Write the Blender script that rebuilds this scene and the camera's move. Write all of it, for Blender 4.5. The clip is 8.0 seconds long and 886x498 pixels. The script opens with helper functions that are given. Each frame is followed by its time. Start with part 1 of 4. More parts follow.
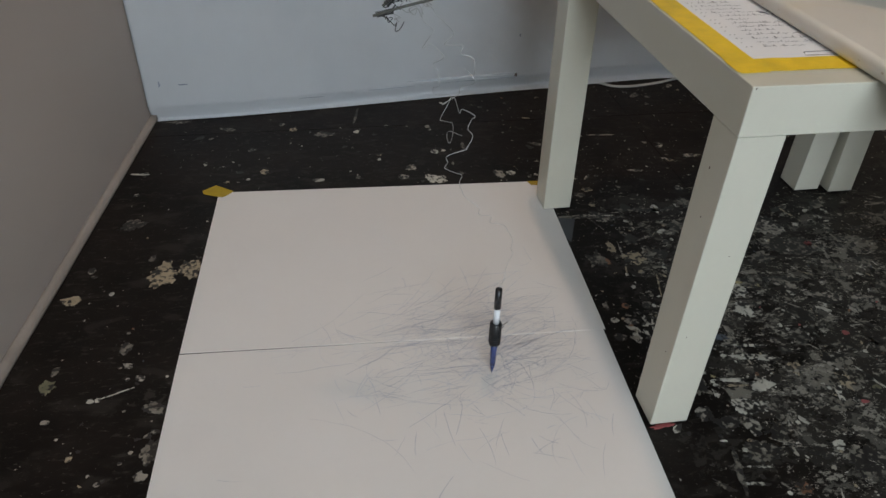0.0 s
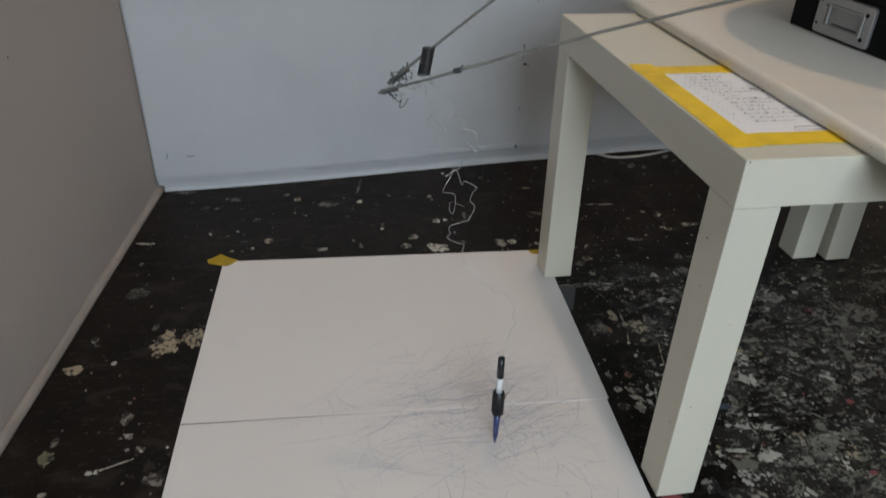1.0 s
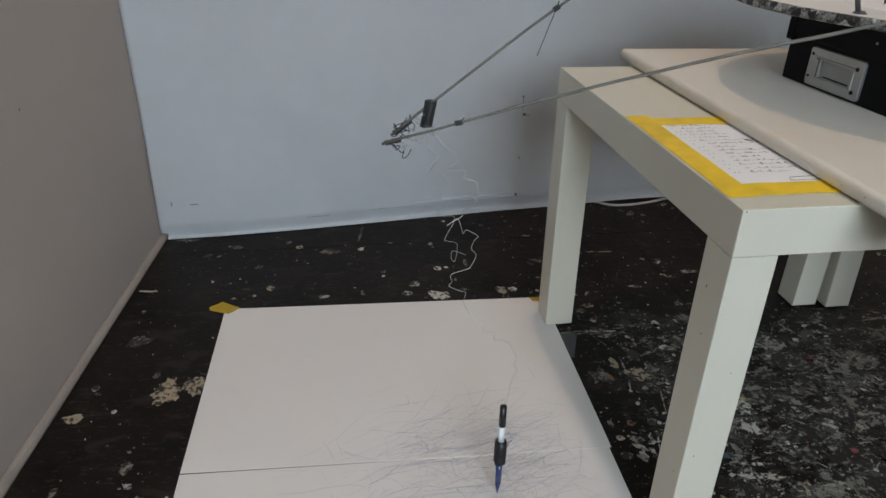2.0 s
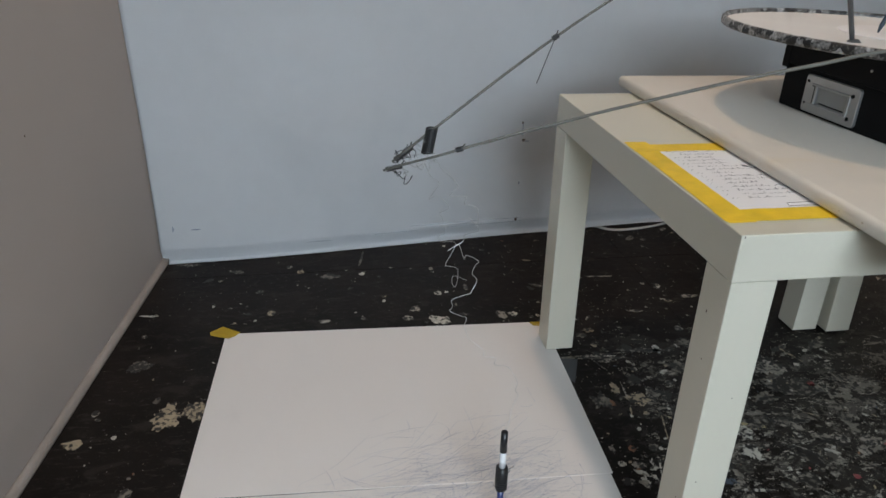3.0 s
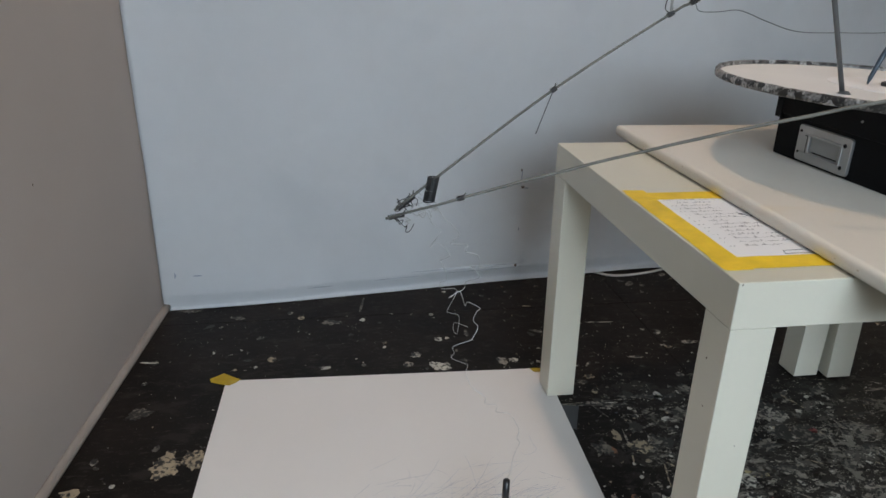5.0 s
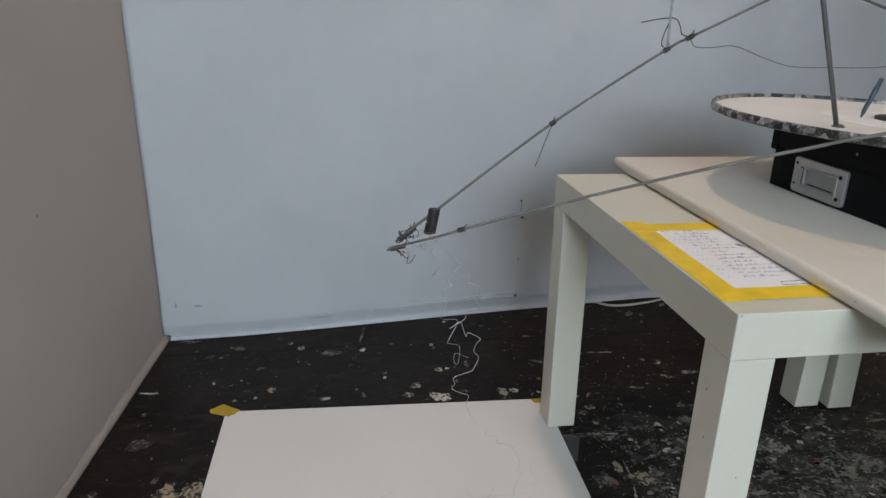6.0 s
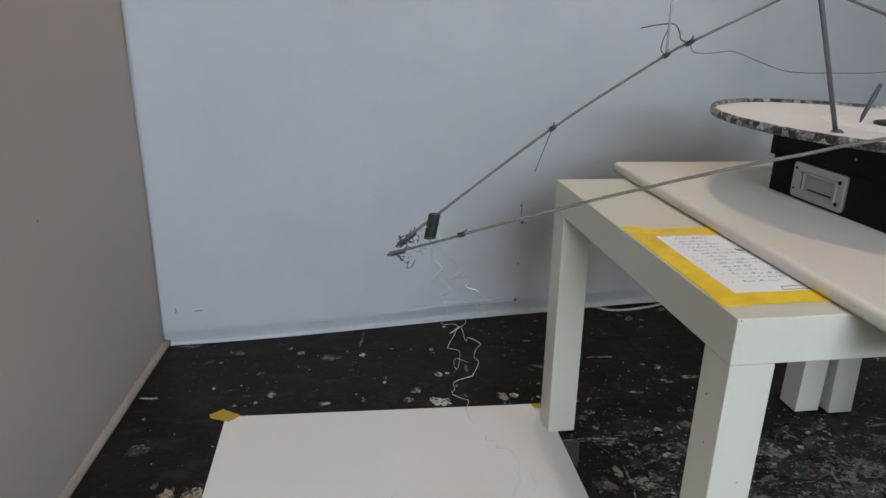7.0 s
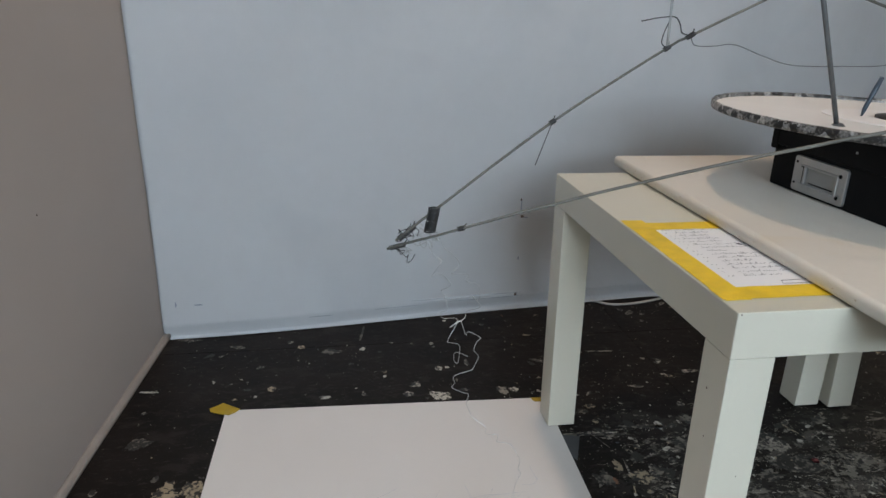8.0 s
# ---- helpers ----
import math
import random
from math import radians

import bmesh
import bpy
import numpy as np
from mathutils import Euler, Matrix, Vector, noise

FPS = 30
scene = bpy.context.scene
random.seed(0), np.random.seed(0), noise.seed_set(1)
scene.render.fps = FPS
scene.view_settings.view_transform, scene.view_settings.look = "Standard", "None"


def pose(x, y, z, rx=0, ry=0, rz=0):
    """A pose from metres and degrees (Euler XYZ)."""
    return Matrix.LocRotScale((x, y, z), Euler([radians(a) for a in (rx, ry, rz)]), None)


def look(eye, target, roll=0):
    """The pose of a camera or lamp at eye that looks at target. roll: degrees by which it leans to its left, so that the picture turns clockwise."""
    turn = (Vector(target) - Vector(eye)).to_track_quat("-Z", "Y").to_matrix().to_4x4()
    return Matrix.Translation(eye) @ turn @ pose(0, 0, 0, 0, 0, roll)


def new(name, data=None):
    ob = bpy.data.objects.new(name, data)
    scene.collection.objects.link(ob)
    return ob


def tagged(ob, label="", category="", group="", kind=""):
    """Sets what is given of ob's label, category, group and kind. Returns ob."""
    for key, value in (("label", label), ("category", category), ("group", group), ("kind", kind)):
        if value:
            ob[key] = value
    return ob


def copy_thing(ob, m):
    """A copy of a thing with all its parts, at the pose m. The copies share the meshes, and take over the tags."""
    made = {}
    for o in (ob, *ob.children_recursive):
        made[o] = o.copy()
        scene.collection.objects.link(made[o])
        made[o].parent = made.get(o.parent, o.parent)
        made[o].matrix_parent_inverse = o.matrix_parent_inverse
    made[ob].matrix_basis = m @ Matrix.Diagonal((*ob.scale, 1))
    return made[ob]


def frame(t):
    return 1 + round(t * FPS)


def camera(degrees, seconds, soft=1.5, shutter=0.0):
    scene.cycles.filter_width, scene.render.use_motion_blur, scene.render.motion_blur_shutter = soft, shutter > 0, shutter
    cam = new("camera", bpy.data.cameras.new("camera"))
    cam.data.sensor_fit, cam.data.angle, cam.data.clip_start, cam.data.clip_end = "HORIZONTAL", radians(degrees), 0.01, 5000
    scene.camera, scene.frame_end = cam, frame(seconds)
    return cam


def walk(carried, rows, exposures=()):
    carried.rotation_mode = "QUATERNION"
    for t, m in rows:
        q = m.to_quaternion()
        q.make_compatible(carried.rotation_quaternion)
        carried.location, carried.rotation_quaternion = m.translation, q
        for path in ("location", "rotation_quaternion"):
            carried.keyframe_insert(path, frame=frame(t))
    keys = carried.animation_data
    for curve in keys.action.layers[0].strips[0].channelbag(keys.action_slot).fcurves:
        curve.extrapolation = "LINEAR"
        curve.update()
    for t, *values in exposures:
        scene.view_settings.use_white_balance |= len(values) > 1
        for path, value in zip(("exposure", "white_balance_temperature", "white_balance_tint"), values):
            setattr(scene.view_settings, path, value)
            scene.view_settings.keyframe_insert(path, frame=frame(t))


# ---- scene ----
cam = camera(63.0, 8.0, shutter=0.5)
PATH = [
    (0, (-0.3722, -0.5371, 0.7013), (-0.0700, 1.0441, -0.4855), 2.33),
    (0.5, (-0.3726, -0.5378, 0.7021), (-0.0692, 1.0556, -0.4681), 2.30),
    (0.7, (-0.3739, -0.5399, 0.7045), (-0.0668, 1.0859, -0.4191), 2.24),
    (1, (-0.3764, -0.5439, 0.7091), (-0.0633, 1.1401, -0.3234), 2.11),
    (1.2, (-0.3776, -0.5458, 0.7111), (-0.0620, 1.1597, -0.2846), 2.07),
    (1.5, (-0.3784, -0.5473, 0.7127), (-0.0611, 1.1747, -0.2536), 2.04),
    (1.7, (-0.3791, -0.5486, 0.7139), (-0.0604, 1.1847, -0.2317), 2.03),
    (3, (-0.3819, -0.5535, 0.7186), (-0.0580, 1.2222, -0.1428), 1.95),
    (3.5, (-0.3835, -0.5565, 0.7214), (-0.0567, 1.2408, -0.0929), 1.92),
    (4, (-0.3843, -0.5580, 0.7228), (-0.0562, 1.2494, -0.0682), 1.91),
    (4.5, (-0.3852, -0.5596, 0.7242), (-0.0556, 1.2577, -0.0432), 1.90),
    (4.7, (-0.3853, -0.5598, 0.7244), (-0.0555, 1.2590, -0.0392), 1.89),
    (5.8, (-0.3883, -0.5655, 0.7294), (-0.0537, 1.2841, 0.0461), 1.86),
    (6, (-0.3887, -0.5663, 0.7300), (-0.0535, 1.2870, 0.0569), 1.86),
    (6.5, (-0.3893, -0.5675, 0.7311), (-0.0531, 1.2916, 0.0747), 1.85),
    (7, (-0.3891, -0.5672, 0.7308), (-0.0532, 1.2903, 0.0696), 1.85),
    (7.5, (-0.3890, -0.5668, 0.7305), (-0.0533, 1.2891, 0.0649), 1.85),
    (8, (-0.3886, -0.5661, 0.7298), (-0.0535, 1.2862, 0.0539), 1.86),
]
walk(cam, [(t, look(eye, target, roll)) for t, eye, target, roll in PATH], [(0, -0.31, 6550, 10), (0.5, -0.31, 6530, 10), (1.0, -0.29, 6500, 10), (1.5, -0.23, 6460, 10), (3.5, -0.09, 6360, 10), (8.0, -0.06, 6300, 10)])

# ---------------- light ----------------
world = bpy.data.worlds.new("world")
scene.world = world
world.use_nodes = True
wn = world.node_tree
sky = wn.nodes.new("ShaderNodeTexSky")
sky.sky_type, sky.sun_disc = "NISHITA", False
sky.sun_elevation, sky.sun_rotation = radians(35), radians(150)
wn.nodes["Background"].inputs["Strength"].default_value = 0.1
wn.links.new(sky.outputs["Color"], wn.nodes["Background"].inputs["Color"])


def area_lamp(name, m, sx, sy, power, colour, shape="RECTANGLE"):
    lamp = bpy.data.lights.new(name, "AREA")
    lamp.shape, lamp.size, lamp.size_y, lamp.energy, lamp.color = shape, sx, sy, power, colour
    ob = new(name, lamp)
    ob.matrix_world = m
    return ob


# daylight that enters by the window behind the camera
area_lamp("window_daylight", look((-0.10, -3.22, 1.68), (-0.1, 0.6, 0.3)), 1.45, 1.2, 104, (0.742, 0.886, 1.0))
# the warm ceiling lamp above the tables
area_lamp("ceiling_lamp_light", look((0.09, 0.66, 2.44), (0.09, 0.66, 0)), 0.11, 0.11, 10, (1.0, 0.68, 0.42), "DISK")


# ---------------- materials ----------------
def material(name, base, rough=0.5, metal=0.0, var=0.12, big=4.0, small=90.0, bump=0.1, depth=0.0006, tint=None, stain=0.0, stain_scale=9.0, worn=0.0, coords="Object"):
    """A surface with broad and fine variation, fine relief, and stains of their own shape."""
    m = bpy.data.materials.new(name)
    m.use_nodes = True
    n, l = m.node_tree.nodes, m.node_tree.links
    b = n["Principled BSDF"]
    b.inputs["Roughness"].default_value, b.inputs["Metallic"].default_value = rough, metal
    tc = n.new("ShaderNodeTexCoord")
    pos = tc.outputs[coords]

    def noise_node(scale, detail=4.0, distort=0.0):
        t = n.new("ShaderNodeTexNoise")
        t.inputs["Scale"].default_value, t.inputs["Detail"].default_value, t.inputs["Distortion"].default_value = scale, detail, distort
        l.new(pos, t.inputs["Vector"])
        return t.outputs["Fac"]

    def mix(fac, a, c, mode="MIX"):
        x = n.new("ShaderNodeMix")
        x.data_type, x.blend_type = "RGBA", mode
        for k, v in ((0, fac), (6, a), (7, c)):
            if isinstance(v, (tuple, float, int)):
                x.inputs[k].default_value = (*v, 1) if isinstance(v, tuple) else v
            else:
                l.new(v, x.inputs[k])
        return x.outputs[2]

    def ramp(src, lo, hi):
        r = n.new("ShaderNodeMapRange")
        r.inputs["From Min"].default_value, r.inputs["From Max"].default_value = lo, hi
        l.new(src, r.inputs["Value"])
        return r.outputs["Result"]

    dark = tuple(c * (1 - var) for c in base)
    light = tuple(min(1.0, c * (1 + var)) for c in base)
    col = mix(ramp(noise_node(big), 0.3, 0.7), dark, light)
    fine = noise_node(small, 5.0)
    col = mix(ramp(fine, 0.25, 0.75), mix(1.0, col, (1 - var * 0.6,) * 3, "MULTIPLY"), col)
    if stain:
        s = noise_node(stain_scale, 6.0, 0.6)
        col = mix(ramp(s, 0.72 - stain * 0.3, 0.9 - stain * 0.2), col, tint or tuple(c * 0.6 for c in base))
    if worn:
        bare = mix(0.5, ramp(noise_node(150.0, 6.0, 0.4), 0.0, 1.0), ramp(noise_node(38.0, 4.0, 0.8), 0.0, 1.0))
        col = mix(ramp(bare, 0.52 - worn * 0.25, 0.47 - worn * 0.25), (0.012, 0.010, 0.009), col)
    l.new(col, b.inputs["Base Color"])
    rr = n.new("ShaderNodeMapRange")
    rr.inputs["To Min"].default_value, rr.inputs["To Max"].default_value = max(0.02, rough - 0.08), min(1.0, rough + 0.08)
    l.new(fine, rr.inputs["Value"])
    l.new(rr.outputs["Result"], b.inputs["Roughness"])
    bp = n.new("ShaderNodeBump")
    bp.inputs["Strength"].default_value, bp.inputs["Distance"].default_value = bump, depth
    l.new(fine, bp.inputs["Height"])
    l.new(bp.outputs["Normal"], b.inputs["Normal"])
    return m


def floor_material():
    """Black-brown floor paint, scuffed, with smeared old paint that grows thicker where the work was done."""
    m = material("floor_paint", (0.0098, 0.0070, 0.0058), 0.5, var=0.5, big=9, small=60, bump=0.35, depth=0.0008)
    n, l = m.node_tree.nodes, m.node_tree.links
    b = n["Principled BSDF"]
    b.inputs["Specular IOR Level"].default_value = 0.14
    old = b.inputs["Base Color"].links[0].from_socket
    geo = n.new("ShaderNodeNewGeometry")
    sep = n.new("ShaderNodeSeparateXYZ")
    l.new(geo.outputs["Position"], sep.inputs[0])

    def rng(src, a, c, lo=0.0, hi=1.0):
        r = n.new("ShaderNodeMapRange")
        r.interpolation_type = "SMOOTHSTEP"
        for k, v in zip(("From Min", "From Max", "To Min", "To Max"), (a, c, lo, hi)):
            r.inputs[k].default_value = v
        l.new(src, r.inputs["Value"])
        return r.outputs["Result"]

    def math_node(op, a, c):
        x = n.new("ShaderNodeMath")
        x.operation = op
        for k, v in enumerate((a, c)):
            if isinstance(v, float):
                x.inputs[k].default_value = v
            else:
                l.new(v, x.inputs[k])
        return x.outputs[0]

    def smear(rot, scale, stretch, lo, hi, detail=7.0):
        mp = n.new("ShaderNodeMapping")
        mp.inputs["Rotation"].default_value = (0, 0, radians(rot))
        mp.inputs["Scale"].default_value = (scale, scale * stretch, scale)
        l.new(geo.outputs["Position"], mp.inputs["Vector"])
        t = n.new("ShaderNodeTexNoise")
        t.inputs["Scale"].default_value, t.inputs["Detail"].default_value, t.inputs["Distortion"].default_value = 1.0, detail, 0.5
        t.inputs["Roughness"].default_value = 0.62
        l.new(mp.outputs[0], t.inputs["Vector"])
        return t.outputs["Fac"], lo, hi

    work = math_node("MULTIPLY", rng(sep.outputs["X"], -0.05, 0.17), rng(sep.outputs["Y"], 0.80, 0.30))
    work = math_node("MULTIPLY", work, math_node("MULTIPLY", rng(sep.outputs["X"], 1.7, 0.9), rng(sep.outputs["Y"], -1.3, -0.5)))
    work = math_node("MAXIMUM", work, 0.16)

    def blend(fac, colour):
        nonlocal old
        x = n.new("ShaderNodeMix")
        x.data_type = "RGBA"
        l.new(fac, x.inputs[0])
        l.new(old, x.inputs[6])
        x.inputs[7].default_value = (*colour, 1)
        old = x.outputs[2]

    # faint scuffs and dust all over, under the paint
    for rot, scale, stretch, lo, hi, colour in ((35, 16, 2.2, 0.53, 0.66, (0.024, 0.020, 0.017)), (-15, 48, 3.0, 0.56, 0.68, (0.036, 0.031, 0.026)), (60, 230, 1.2, 0.63, 0.70, (0.085, 0.076, 0.064))):
        fac, lo, hi = smear(rot, scale, stretch, lo, hi)
        blend(rng(fac, lo, hi, 0.0, 0.75), colour)
    for rot, scale, stretch, lift, colour in ((-20, 9, 1.2, 0.475, (0.030, 0.026, 0.022)), (50, 14, 1.3, 0.535, (0.090, 0.081, 0.069)), (-28, 10, 1.7, 0.550, (0.20, 0.18, 0.15)), (-55, 24, 1.5, 0.565, (0.27, 0.245, 0.205)), (15, 70, 1.3, 0.590, (0.38, 0.345, 0.29)), (-70, 30, 4.5, 0.585, (0.42, 0.385, 0.33))):
        fac, lo, hi = smear(rot, scale, stretch, lift, lift + 0.03)
        ragged = smear(rot + 40, scale * 7, 1.3, lo, hi)[0]
        fac = math_node("ADD", math_node("MULTIPLY", fac, 0.66), math_node("MULTIPLY", ragged, 0.34))
        fac = math_node("ADD", fac, math_node("MULTIPLY", math_node("SUBTRACT", work, 1.0), 0.16))
        blend(rng(fac, lo, hi, 0.0, 0.9), colour)
    l.new(old, b.inputs["Base Color"])
    return m


# toned darker than off-white, standing for the weak light along the left wall
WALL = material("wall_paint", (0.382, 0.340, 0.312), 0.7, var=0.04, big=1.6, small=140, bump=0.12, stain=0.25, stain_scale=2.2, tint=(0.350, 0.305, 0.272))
# the wall's paint in a darker copy, so the skirting catches less light
SKIRTING = material("shaded_skirting_paint", (0.29, 0.25, 0.222), 0.6, var=0.12, big=12, small=160, bump=0.2, stain=0.3, stain_scale=20, tint=(0.20, 0.17, 0.15))
BACKDROP = material("backdrop_paper", (0.82, 0.83, 0.85), 0.62, var=0.04, big=2.4, small=35, bump=0.05, depth=0.002, stain=0.5, stain_scale=2.6, tint=(0.735, 0.75, 0.775))
ROOM = material("studio_wall_paint", (0.66, 0.53, 0.40), 0.75, var=0.08, big=1.0)
CEILING = material("ceiling_paint", (0.66, 0.62, 0.57), 0.8, var=0.05, big=1.0)
FLOOR = floor_material()
LACQUER = material("white_lacquer", (0.605, 0.575, 0.475), 0.34, var=0.03, big=3.0, small=160, bump=0.03, stain=0.12, stain_scale=16, tint=(0.53, 0.49, 0.39))
BOARD = material("board_face", (0.66, 0.615, 0.545), 0.5, var=0.05, big=5, small=70, bump=0.12, stain=0.3, stain_scale=13, tint=(0.64, 0.57, 0.46))
SHEET = material("drawing_card", (0.70, 0.67, 0.645), 0.6, var=0.025, big=3, small=120, bump=0.06, stain=0.2, stain_scale=4.5, tint=(0.64, 0.61, 0.595))
PAPER = material("note_paper", (0.80, 0.79, 0.80), 0.7, var=0.02, bump=0.05)
TAPE = material("yellow_masking_tape", (0.81, 0.545, 0.018), 0.55, var=0.12, big=30, small=220, bump=0.3, depth=0.0003)
TAPE_THIN = material("thin_yellow_tape", (0.66, 0.46, 0.02), 0.5, var=0.15, big=40, small=220, bump=0.3, depth=0.0003)
TAPE_THIN.node_tree.nodes["Principled BSDF"].inputs["Alpha"].default_value = 0.52
INK = material("pen_ink", (0.05, 0.05, 0.07), 0.6, var=0.1)
SCRATCH_INK = material("blue_black_pen_ink", (0.13, 0.16, 0.28), 0.6, var=0.1)
FAINT_INK = material("faint_pen_ink", (0.40, 0.43, 0.52), 0.6, var=0.15)
BLACK_CARD = material("black_card", (0.0035, 0.0035, 0.004), 0.6, var=0.2, big=12, small=240, bump=0.15, depth=0.0003)
BLACK_CARD.node_tree.nodes["Principled BSDF"].inputs["Specular IOR Level"].default_value = 0.12
STEEL = material("brushed_steel", (0.42, 0.42, 0.415), 0.42, 0.9, var=0.08, big=20, small=300, bump=0.08, depth=0.0002)
LABEL_CARD = material("label_insert", (0.27, 0.27, 0.26), 0.6, var=0.06, big=30)
GREY_METAL = material("dull_grey_metal", (0.13, 0.135, 0.14), 0.5, 0.5, var=0.2, big=60)
DARK_METAL = material("dark_wire", (0.05, 0.05, 0.052), 0.45, 0.6, var=0.2, big=60)
STICK = material("grey_rod", (0.115, 0.110, 0.094), 0.55, var=0.3, big=25, small=200)
THREAD = material("bright_steel_wire", (0.60, 0.60, 0.60), 0.32, 0.85, var=0.15, big=80)
PALE_WIRE = material("pale_wire", (0.42, 0.43, 0.43), 0.4, 0.3, var=0.15, big=60)
DISC = material("disc_card", (0.73, 0.715, 0.70), 0.55, var=0.04, big=7, small=90, stain=0.3, stain_scale=7, tint=(0.62, 0.62, 0.62))
CABLE = material("white_cable_pvc", (0.45, 0.43, 0.41), 0.4, var=0.08, big=10)
PEN_BLACK = material("black_plastic", (0.012, 0.012, 0.014), 0.35, var=0.15, big=40)
PEN_BLUE = material("blue_ink_barrel", (0.035, 0.05, 0.16), 0.3, var=0.2, big=40)
MARKER = material("slate_plastic", (0.035, 0.055, 0.08), 0.35, var=0.15, big=40)
PEN_CLEAR = material("frosted_clear_plastic", (0.72, 0.73, 0.75), 0.25, var=0.06, big=40)
SMUDGE = material("brown_smudge", (0.13, 0.09, 0.07), 0.7, var=0.2, big=90)
SCUFF = material("worn_edge", (0.50, 0.42, 0.32), 0.7, var=0.2, big=90)
GREY_CARD = material("grey_card", (0.045, 0.049, 0.055), 0.6, var=0.1, big=20)
GLASS = bpy.data.materials.new("window_glass")
GLASS.use_nodes = True
GLASS.node_tree.nodes["Principled BSDF"].inputs["Transmission Weight"].default_value = 1.0
GLASS.node_tree.nodes["Principled BSDF"].inputs["Roughness"].default_value = 0.02
LAMP_GLASS = bpy.data.materials.new("lamp_diffuser")
LAMP_GLASS.use_nodes = True
LAMP_GLASS.node_tree.nodes["Principled BSDF"].inputs["Emission Color"].default_value = (1.0, 0.8, 0.58, 1)
LAMP_GLASS.node_tree.nodes["Principled BSDF"].inputs["Emission Strength"].default_value = 3.0
PAINT = {
    "cream": material("cream_paint", (0.34, 0.275, 0.185), 0.55, var=0.25, big=45, small=300, bump=0.5, stain=0.5, stain_scale=60, tint=(0.20, 0.16, 0.11), worn=-0.07),
    "white": material("white_paint", (0.50, 0.468, 0.40), 0.5, var=0.3, big=45, small=300, bump=0.5, worn=-0.1),
    "grey": material("grey_paint", (0.30, 0.268, 0.222), 0.55, var=0.4, big=45, small=300, bump=0.5, worn=0.04),
    "dim": material("thin_grey_paint", (0.18, 0.16, 0.13), 0.55, var=0.5, big=60, small=300, bump=0.4, worn=0.09),
    "olive": material("olive_paint", (0.16, 0.15, 0.09), 0.55, var=0.35, big=60, small=300, bump=0.4, worn=-0.1),
    "orange": material("rust_orange_paint", (0.22, 0.10, 0.05), 0.55, var=0.25, big=45, small=300, bump=0.4, worn=-0.2),
    "red": material("red_paint", (0.30, 0.07, 0.07), 0.5, var=0.2, big=45, small=300, bump=0.4, worn=-0.3),
    "yellow": material("ochre_paint", (0.40, 0.33, 0.17), 0.55, var=0.3, big=45, small=300, bump=0.4, worn=-0.15),
    "blue": material("slate_blue_paint", (0.06, 0.075, 0.10), 0.5, var=0.3, big=45, small=300, bump=0.4, worn=-0.1),
}


def collage_material():
    """Torn scraps of black, grey and white printed paper."""
    m = material("paper_collage", (0.4, 0.4, 0.4), 0.45, var=0.1, small=200, bump=0.3)
    n, l = m.node_tree.nodes, m.node_tree.links
    b = n["Principled BSDF"]
    tc = n.new("ShaderNodeTexCoord")
    v = n.new("ShaderNodeTexVoronoi")
    v.inputs["Scale"].default_value = 95.0
    wob = n.new("ShaderNodeTexNoise")
    wob.inputs["Scale"].default_value, wob.inputs["Detail"].default_value = 260.0, 6.0
    l.new(tc.outputs["Object"], wob.inputs["Vector"])
    add = n.new("ShaderNodeMix")
    add.data_type = "VECTOR"
    add.inputs[0].default_value = 0.012
    l.new(tc.outputs["Object"], add.inputs[4])
    l.new(wob.outputs["Color"], add.inputs[5])
    l.new(add.outputs[1], v.inputs["Vector"])
    sep = n.new("ShaderNodeSeparateColor")
    l.new(v.outputs["Color"], sep.inputs[0])
    mixv = n.new("ShaderNodeMath")
    mixv.operation = "MULTIPLY_ADD"
    l.new(wob.outputs["Fac"], mixv.inputs[0])
    mixv.inputs[1].default_value = 0.7
    half = n.new("ShaderNodeMath")
    half.operation = "MULTIPLY"
    half.inputs[1].default_value = 0.45
    l.new(sep.outputs[0], half.inputs[0])
    l.new(half.outputs[0], mixv.inputs[2])
    r = n.new("ShaderNodeValToRGB")
    e = r.color_ramp.elements
    e[0].position, e[0].color = 0.48, (0.012, 0.012, 0.012, 1)
    e[1].position, e[1].color = 0.82, (0.44, 0.43, 0.42, 1)
    x = e.new(0.56)
    x.color = (0.09, 0.085, 0.08, 1)
    x = e.new(0.68)
    x.color = (0.20, 0.195, 0.19, 1)
    l.new(mixv.outputs[0], r.inputs["Fac"])
    l.new(r.outputs["Color"], b.inputs["Base Color"])
    return m


COLLAGE = collage_material()


# ---------------- helpers for shapes ----------------
def part(name, bm, mat, parent=None, label="", smooth=False):
    """Links a bmesh as one mesh object, under a thing or part if one is given."""
    me = bpy.data.meshes.new(name)
    bm.normal_update()
    bm.to_mesh(me)
    bm.free()
    if mat is not None:
        me.materials.append(mat)
    if smooth:
        for p in me.polygons:
            p.use_smooth = True
    ob = new(name, me)
    if parent is not None:
        ob.parent = parent
    if label:
        ob["label"] = label
    return ob


def empty(name, x=0, y=0, z=0, rz=0):
    ob = new(name)
    ob.matrix_world = pose(x, y, z, 0, 0, rz)
    ob.empty_display_size = 0.02
    return ob


def box(x0, x1, y0, y1, z0, z1, bevel=0.0, segs=2):
    bm = bmesh.new()
    bmesh.ops.create_cube(bm, size=1)
    for v in bm.verts:
        v.co = Vector(((x0 + x1) / 2 + v.co.x * (x1 - x0), (y0 + y1) / 2 + v.co.y * (y1 - y0), (z0 + z1) / 2 + v.co.z * (z1 - z0)))
    if bevel:
        bmesh.ops.bevel(bm, geom=list(bm.edges), offset=bevel, segments=segs, profile=0.5, affect="EDGES")
    return bm


